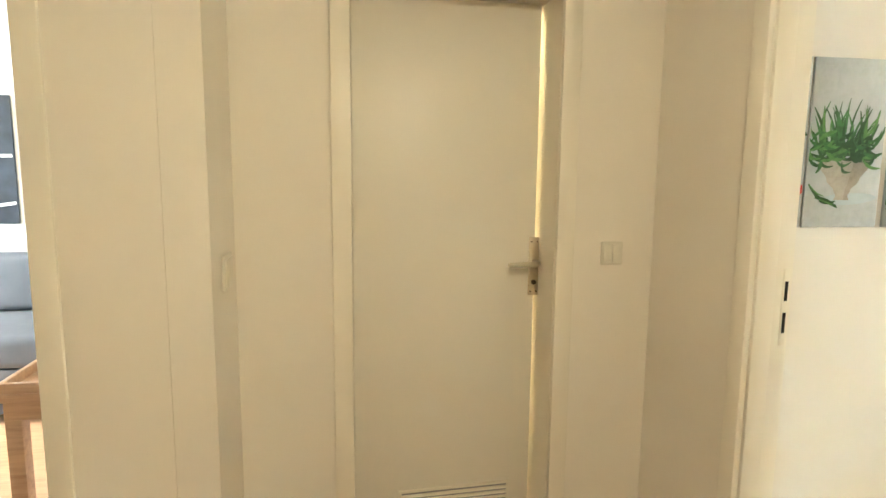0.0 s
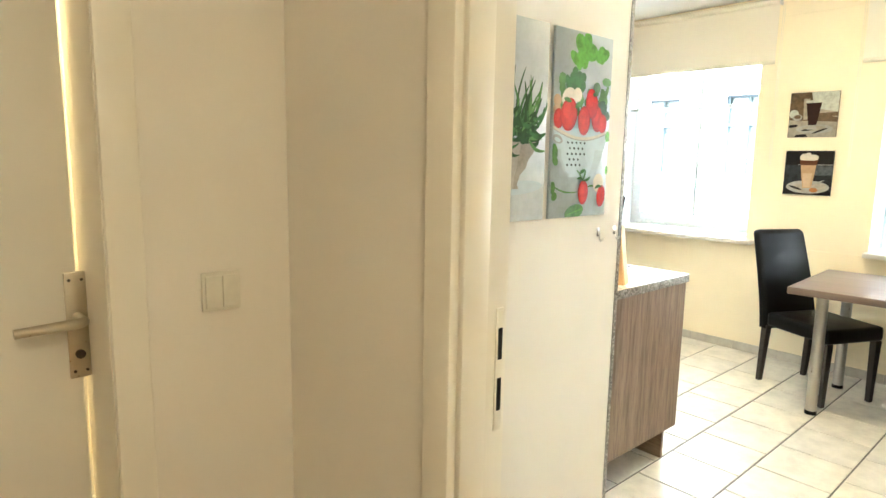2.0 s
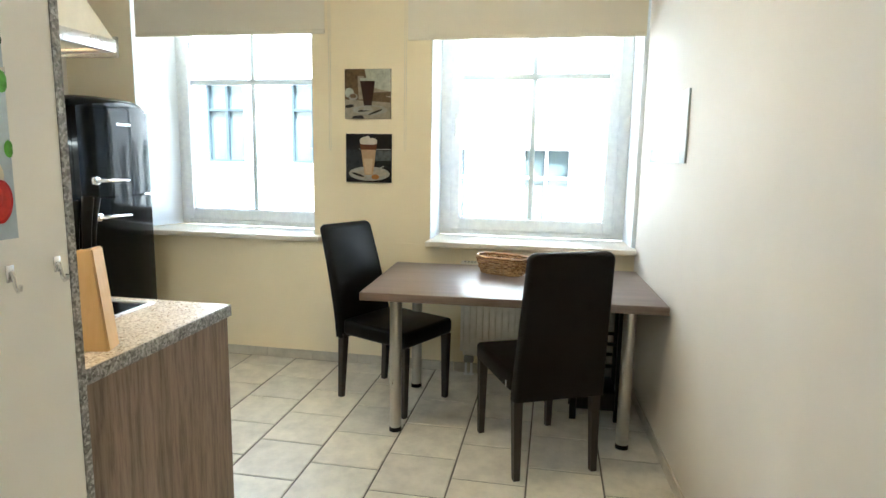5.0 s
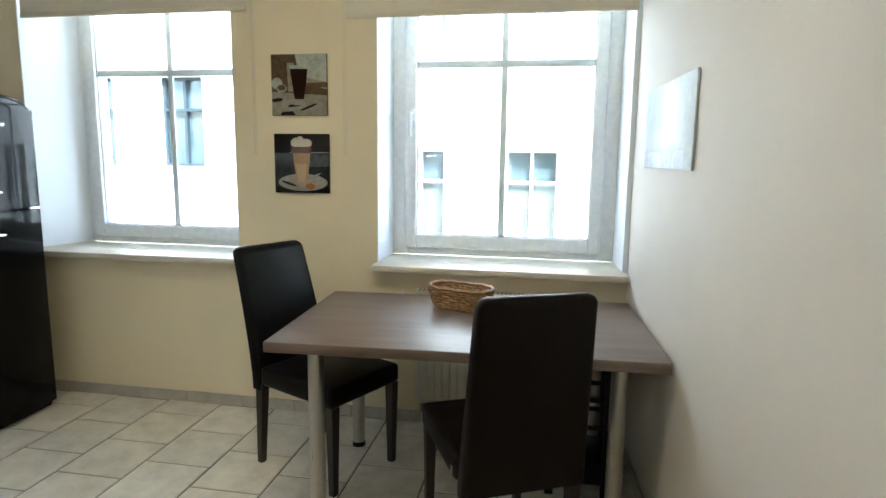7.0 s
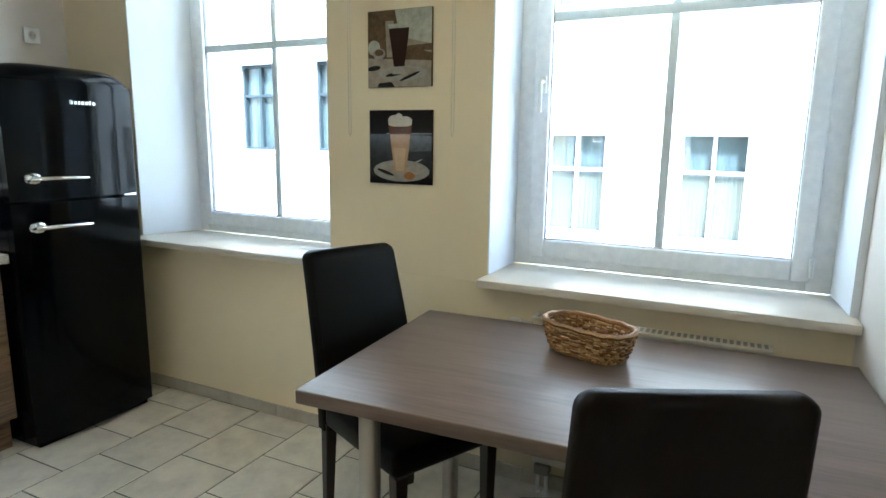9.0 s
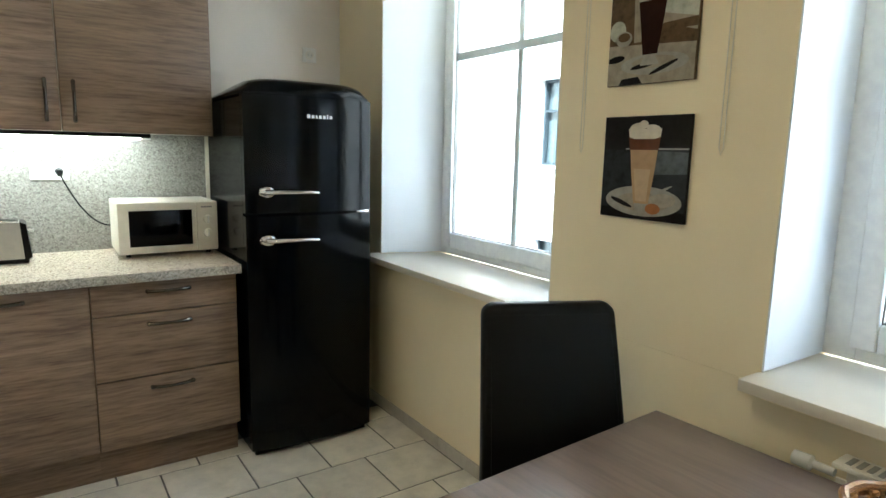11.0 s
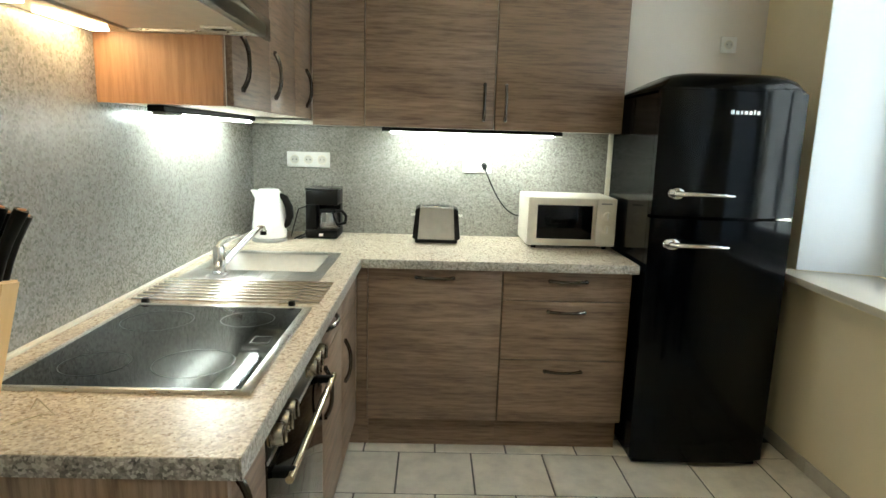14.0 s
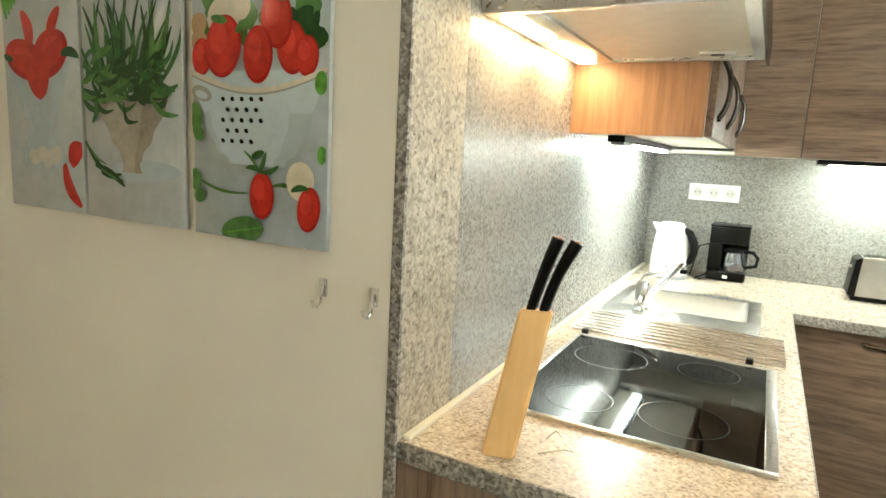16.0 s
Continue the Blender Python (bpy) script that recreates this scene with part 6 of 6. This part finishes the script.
STEELPR = printed("steel_grey_print", (0.014, 0.015, 0.018), 0.6)
BROWNPR = printed("brown_layer_print", (0.11, 0.038, 0.015), 0.2)
BISCUIT = printed("biscuit_print", (0.36, 0.15, 0.05), 0.2)
CREAMLAT = printed("milky_coffee_print", (0.52, 0.38, 0.24), 0.1)
GREYPR = printed("grey_sheen_print", (0.075, 0.085, 0.09), 0.5)
pr = cup_picture(0.003, 1.612, 0.300, 0.305, "square glass picture of a dark coffee glass", CAFE)
pr.put("window_light", [[(0.16, 0.16), (0.30, 0.16), (0.30, 0.305), (0.13, 0.305)], oval(0.03, 0.16, 0.03, 0.03)], HAZE)
pr.put("table", [[(0.0, 0.0), (0.30, 0.0), (0.30, 0.10), (0.0, 0.12)]], BOWL_D)
pr.put("chair_shape", [[(0.16, 0.17), (0.30, 0.13), (0.30, 0.165), (0.17, 0.195)], [(0.0, 0.04), (0.05, 0.05), (0.06, 0.09), (0.0, 0.10)], oval(0.20, 0.02, 0.10, 0.03)], BOWL_D)
pr.put("saucer", [oval(0.165, 0.055, 0.115, 0.030, 0, 36)], PLATEP)
pr.put("saucer_well", [oval(0.165, 0.060, 0.075, 0.017, 0, 30)], BOWL_D)
pr.put("back_glass", [[(0.085, 0.262), (0.125, 0.262), (0.118, 0.12), (0.092, 0.12)]], BOWL_D)
pr.put("cup_rim", [oval(0.055, 0.135, 0.030, 0.022, 0, 24)], PLATEP)
pr.put("cup_well", [oval(0.055, 0.140, 0.022, 0.013, 0, 24)], CAFE)
pr.put("saucer_shadow", [oval(0.13, 0.052, 0.045, 0.007, 8), oval(0.20, 0.042, 0.05, 0.006, 20), oval(0.03, 0.078, 0.032, 0.010, 6), [(0.045, 0.0), (0.13, 0.0), (0.115, 0.022), (0.055, 0.018)]], INK)
pr.put("far_table", [[(0.185, 0.142), (0.30, 0.140), (0.30, 0.166), (0.19, 0.162)]], CAFE)
pr.put("glass_foot", [[(0.135, 0.085), (0.165, 0.085), (0.185, 0.052), (0.118, 0.052)]], PLATEP)
pr.put("drink", [[(0.102, 0.232), (0.198, 0.232), (0.190, 0.170), (0.176, 0.082), (0.126, 0.082), (0.112, 0.170)]], COFFEE)
pr.put("glass_rim", [[(0.100, 0.250), (0.200, 0.250), (0.198, 0.232), (0.102, 0.232)]], HAZE)
pr = cup_picture(-0.002, 1.215, 0.300, 0.305, "square glass picture of a layered latte glass", INK)
pr.put("steel_edge", [[(0.085, 0.207), (0.30, 0.207), (0.30, 0.212), (0.085, 0.210)]], GREYP)
pr.put("steel_front", [[(0.0, 0.03), (0.30, 0.03), (0.30, 0.205), (0.0, 0.205)]], STEELPR)
pr.put("steel_sheen", [[(0.19, 0.135), (0.30, 0.140), (0.30, 0.200), (0.20, 0.203)]], GREYPR)
pr.put("plate", [oval(0.155, 0.055, 0.135, 0.045, 0, 40)], PLATEP)
pr.put("plate_inner", [oval(0.155, 0.052, 0.095, 0.028)], BOWL_D)
pr.put("plate_light", [oval(0.225, 0.062, 0.045, 0.020, 0, 24)], BOWL)
pr.put("spoon_handle", [blade(0.19, 0.075, 0.255, 0.105, 0.008)], PLATEP)
pr.put("spoon", [blade(0.04, 0.06, 0.12, 0.035, 0.014)], INK)
pr.put("glass_latte", [[(0.098, 0.235), (0.202, 0.235), (0.192, 0.14), (0.178, 0.045), (0.126, 0.045), (0.110, 0.14)]], LATTE)
pr.put("milk_layer", [[(0.118, 0.15), (0.178, 0.15), (0.170, 0.055), (0.132, 0.055)]], CREAMLAT)
pr.put("glass_brown", [[(0.094, 0.246), (0.206, 0.246), (0.201, 0.206), (0.099, 0.206)]], BROWNPR)
pr.put("foam", [[(0.092, 0.268), (0.208, 0.268), (0.205, 0.244), (0.185, 0.238), (0.115, 0.238), (0.095, 0.244)], oval(0.122, 0.272, 0.026, 0.013, 8), oval(0.145, 0.280, 0.016, 0.012, 0), oval(0.178, 0.270, 0.024, 0.009, -6)], FOAM)
pr.put("glass_foot", [[(0.128, 0.048), (0.182, 0.048), (0.176, 0.018), (0.134, 0.018)]], PLATEP)
pr.put("biscuit", [oval(0.195, 0.035, 0.026, 0.016)], BISCUIT)

# glossy picture on the side wall; the window's reflection is painted on its face
gp = thing("wall_picture", (0, 0, 0), "glossy glass picture on the side wall, pale blue reflection painted in", "picture")
part("glass_panel", bx(0, 0.71, 0.0015, 0.009, 0, 0.312, bev=0.001), printed("pale_reflection_tint", (0.62, 0.70, 0.74), 0.08), gp)
part("mount", bx(0.06, 0.65, 0.0, 0.0014, 0.04, 0.27), WHITEP, gp)
pr = Print(gp, lambda u, v, d: (u, 0.009 + d, v), 0.71, 0.312)
pr.put("shore", [[(0.09, 0.004), (0.705, 0.004), (0.705, 0.062), (0.09, 0.066)]], printed("reflected_house_grey", (0.20, 0.21, 0.24), 0.4))
pr.put("post", [[(0.43, 0.004), (0.455, 0.004), (0.455, 0.06), (0.43, 0.06)]], PAPER)
gp.matrix_basis = pose(1.605, south(1.605) + 0.0005, 1.376, 0, 0, 2.9)

# ---------------------------------------------------------------- outside: courtyard and facing house
tagged(solid("ground", bx(-60, 400, -300, 300, -3.4, -3.2), GROUND, "grey paved courtyard ground", "ground", kind="structure", smooth=0))
hs = thing("facing_house", (7.2, 0.0, -3.2), "pale rendered house facade across the courtyard", "house")
FX0 = 7.0      # plane of the facing wall
WINS = []     # y0, y1, z0, z1, dark
for y in (-2.63, -1.237, 0.158):
    for z0 in (0.40, 2.84):
        WINS.append((y, y + 0.657, z0, z0 + 1.12, False))
for y in (2.13, 3.45, 4.77):
    for z0 in (-0.97, 1.25, 3.43):
        WINS.append((y - 0.06, y + 0.58, z0, z0 + 1.17, True))
ys = sorted({-12.0, 16.0} | {w[0] for w in WINS} | {w[1] for w in WINS})
bm = B()
for a, b in zip(ys, ys[1:]):
    holes = sorted((w[2], w[3]) for w in WINS if abs(w[0] - a) < 1e-6)
    z = -3.2
    for h0, h1 in holes + [(6.1, 6.1)]:
        if h0 > z:
            box(bm, FX0, FX0 + 0.3, a, b, z, h0)
        z = h1
part("wall", bm, FACADE, hs, smooth=0)
# Unseen eaves and roof, kept low so more sky light reaches the kitchen
part("roof", prism(B(), [(FX0 - 0.2, 6.1), (FX0 + 3.5, 8.0), (FX0 + 7.0, 6.1)], -12.0, 16.0, "y"), FARDARK, hs)
part("back_wall", bx(FX0 + 0.6, FX0 + 6.8, -12.0, 16.0, -3.2, 6.09), FACADE, hs)
for y0, y1, z0, z1, dark in WINS:
    fm = FARDARK if dark else FARFRAME
    w = part("house_window", bx(FX0 + 0.16, FX0 + 0.18, y0, y1, z0, z1), FARGLASS, hs)
    f = 0.036
    bm = B()
    ym = (y0 + y1) / 2
    zt = z0 + (z1 - z0) * 0.64
    for a in ((y0, y0 + f, z0, z1), (y1 - f, y1, z0, z1), (ym - f / 2, ym + f / 2, z0, z1)):
        box(bm, FX0 + 0.10, FX0 + 0.16, a[0], a[1], a[2], a[3])
    for a in ((z0, z0 + f), (z1 - f, z1), (zt - f / 2, zt + f / 2)):
        box(bm, FX0 + 0.105, FX0 + 0.159, y0 + f, y1 - f, a[0], a[1])
    part("frame", bm, fm, w)
    bm = B()
    for s in range(2):
        c0 = y0 + 0.01 + s * (y1 - y0) * 0.5
        for k in range(7):
            cw = (y1 - y0) * 0.5 / 7.2
            box(bm, FX0 + 0.185, FX0 + 0.195 + 0.006 * (k % 2), c0 + k * cw, c0 + (k + 0.93) * cw, z0 + 0.01, z1 - 0.01)
    part("sill", bx(FX0 - 0.05, FX0 + 0.05, y0 - 0.06, y1 + 0.06, z0 - 0.05, z0), FARFRAME, w)
    part("curtain", bm, CURTAIN, w)

# ---------------------------------------------------------------- floor tiles and skirting
P, J = 0.326, 0.008
floor = thing("floor", (0.6, 0.4, 0.0), "cream stoneware floor tiles laid in staggered rows", "floor", kind="structure")
shared = {}


def tile_at(x0, x1, y0, y1, parent, z0, z1, material, nm="tile"):
    w, d, h = round(x1 - x0, 4), round(y1 - y0, 4), round(z1 - z0, 4)
    key = (w, d, h, nm)
    if key not in shared:
        bm = bx(-w / 2, w / 2, -d / 2, d / 2, -h, 0)
        top = [e for e in bm.edges if all(v.co.z > -1e-6 for v in e.verts)]
        bmesh.ops.bevel(bm, geom=top, offset=min(0.0025, w / 5, d / 5, h / 3), segments=1, affect="EDGES")
        shared[key] = finish(nm, bm, material, 0)
    ob = new(nm, shared[key])
    ob.parent = parent
    ob.location = Vector(((x0 + x1) / 2, (y0 + y1) / 2, z1)) - WORLD[parent].translation
    return ob


rowk = 0
y = 1.651 + P
while y > YS:
    ya, yb = max(y - P + J / 2, YS), min(y - J / 2, 1.80)
    off = -0.012 if rowk % 2 == 0 else 0.5 * P - 0.012
    k = -6
    while k * P + off < XE:
        xa, xb = max(k * P + off + J / 2, XD1), min((k + 1) * P + off - J / 2, XE)
        if xb - xa > 0.02 and yb - ya > 0.02 and not (xb < 0.45 and ya > 0.05) and not (yb > YP and xb < 0.0 and ya > 0.02):
            tile_at(xa, xb, ya, yb, floor, -0.010, 0.0, TILE)
        k += 1
    y -= P
    rowk += 1

sb = thing("baseboard", (XE, 0.3, 0.0), "grey-beige tile skirting along the kitchen walls", "skirting", kind="structure")
y = YS + 0.012
while y < YN:
    y2 = min(y + P - 0.004, YN)
    tile_at(XE - 0.010, XE, y, y2, sb, 0.0, 0.062, SKIRT, "skirting_tile")
    y += P
x, tilt = XD1 + 0.02, math.atan(0.0507)
while x < XE - 0.02:
    x2 = min(x + P - 0.004, XE - 0.012)
    ob = tile_at(x, x2, 0.0, 0.010, sb, 0.0, 0.062, SKIRT, "skirting_tile")
    ob.location.y += south((x + x2) / 2) - 0.0005
    ob.rotation_euler = (0, 0, tilt)
    x += P
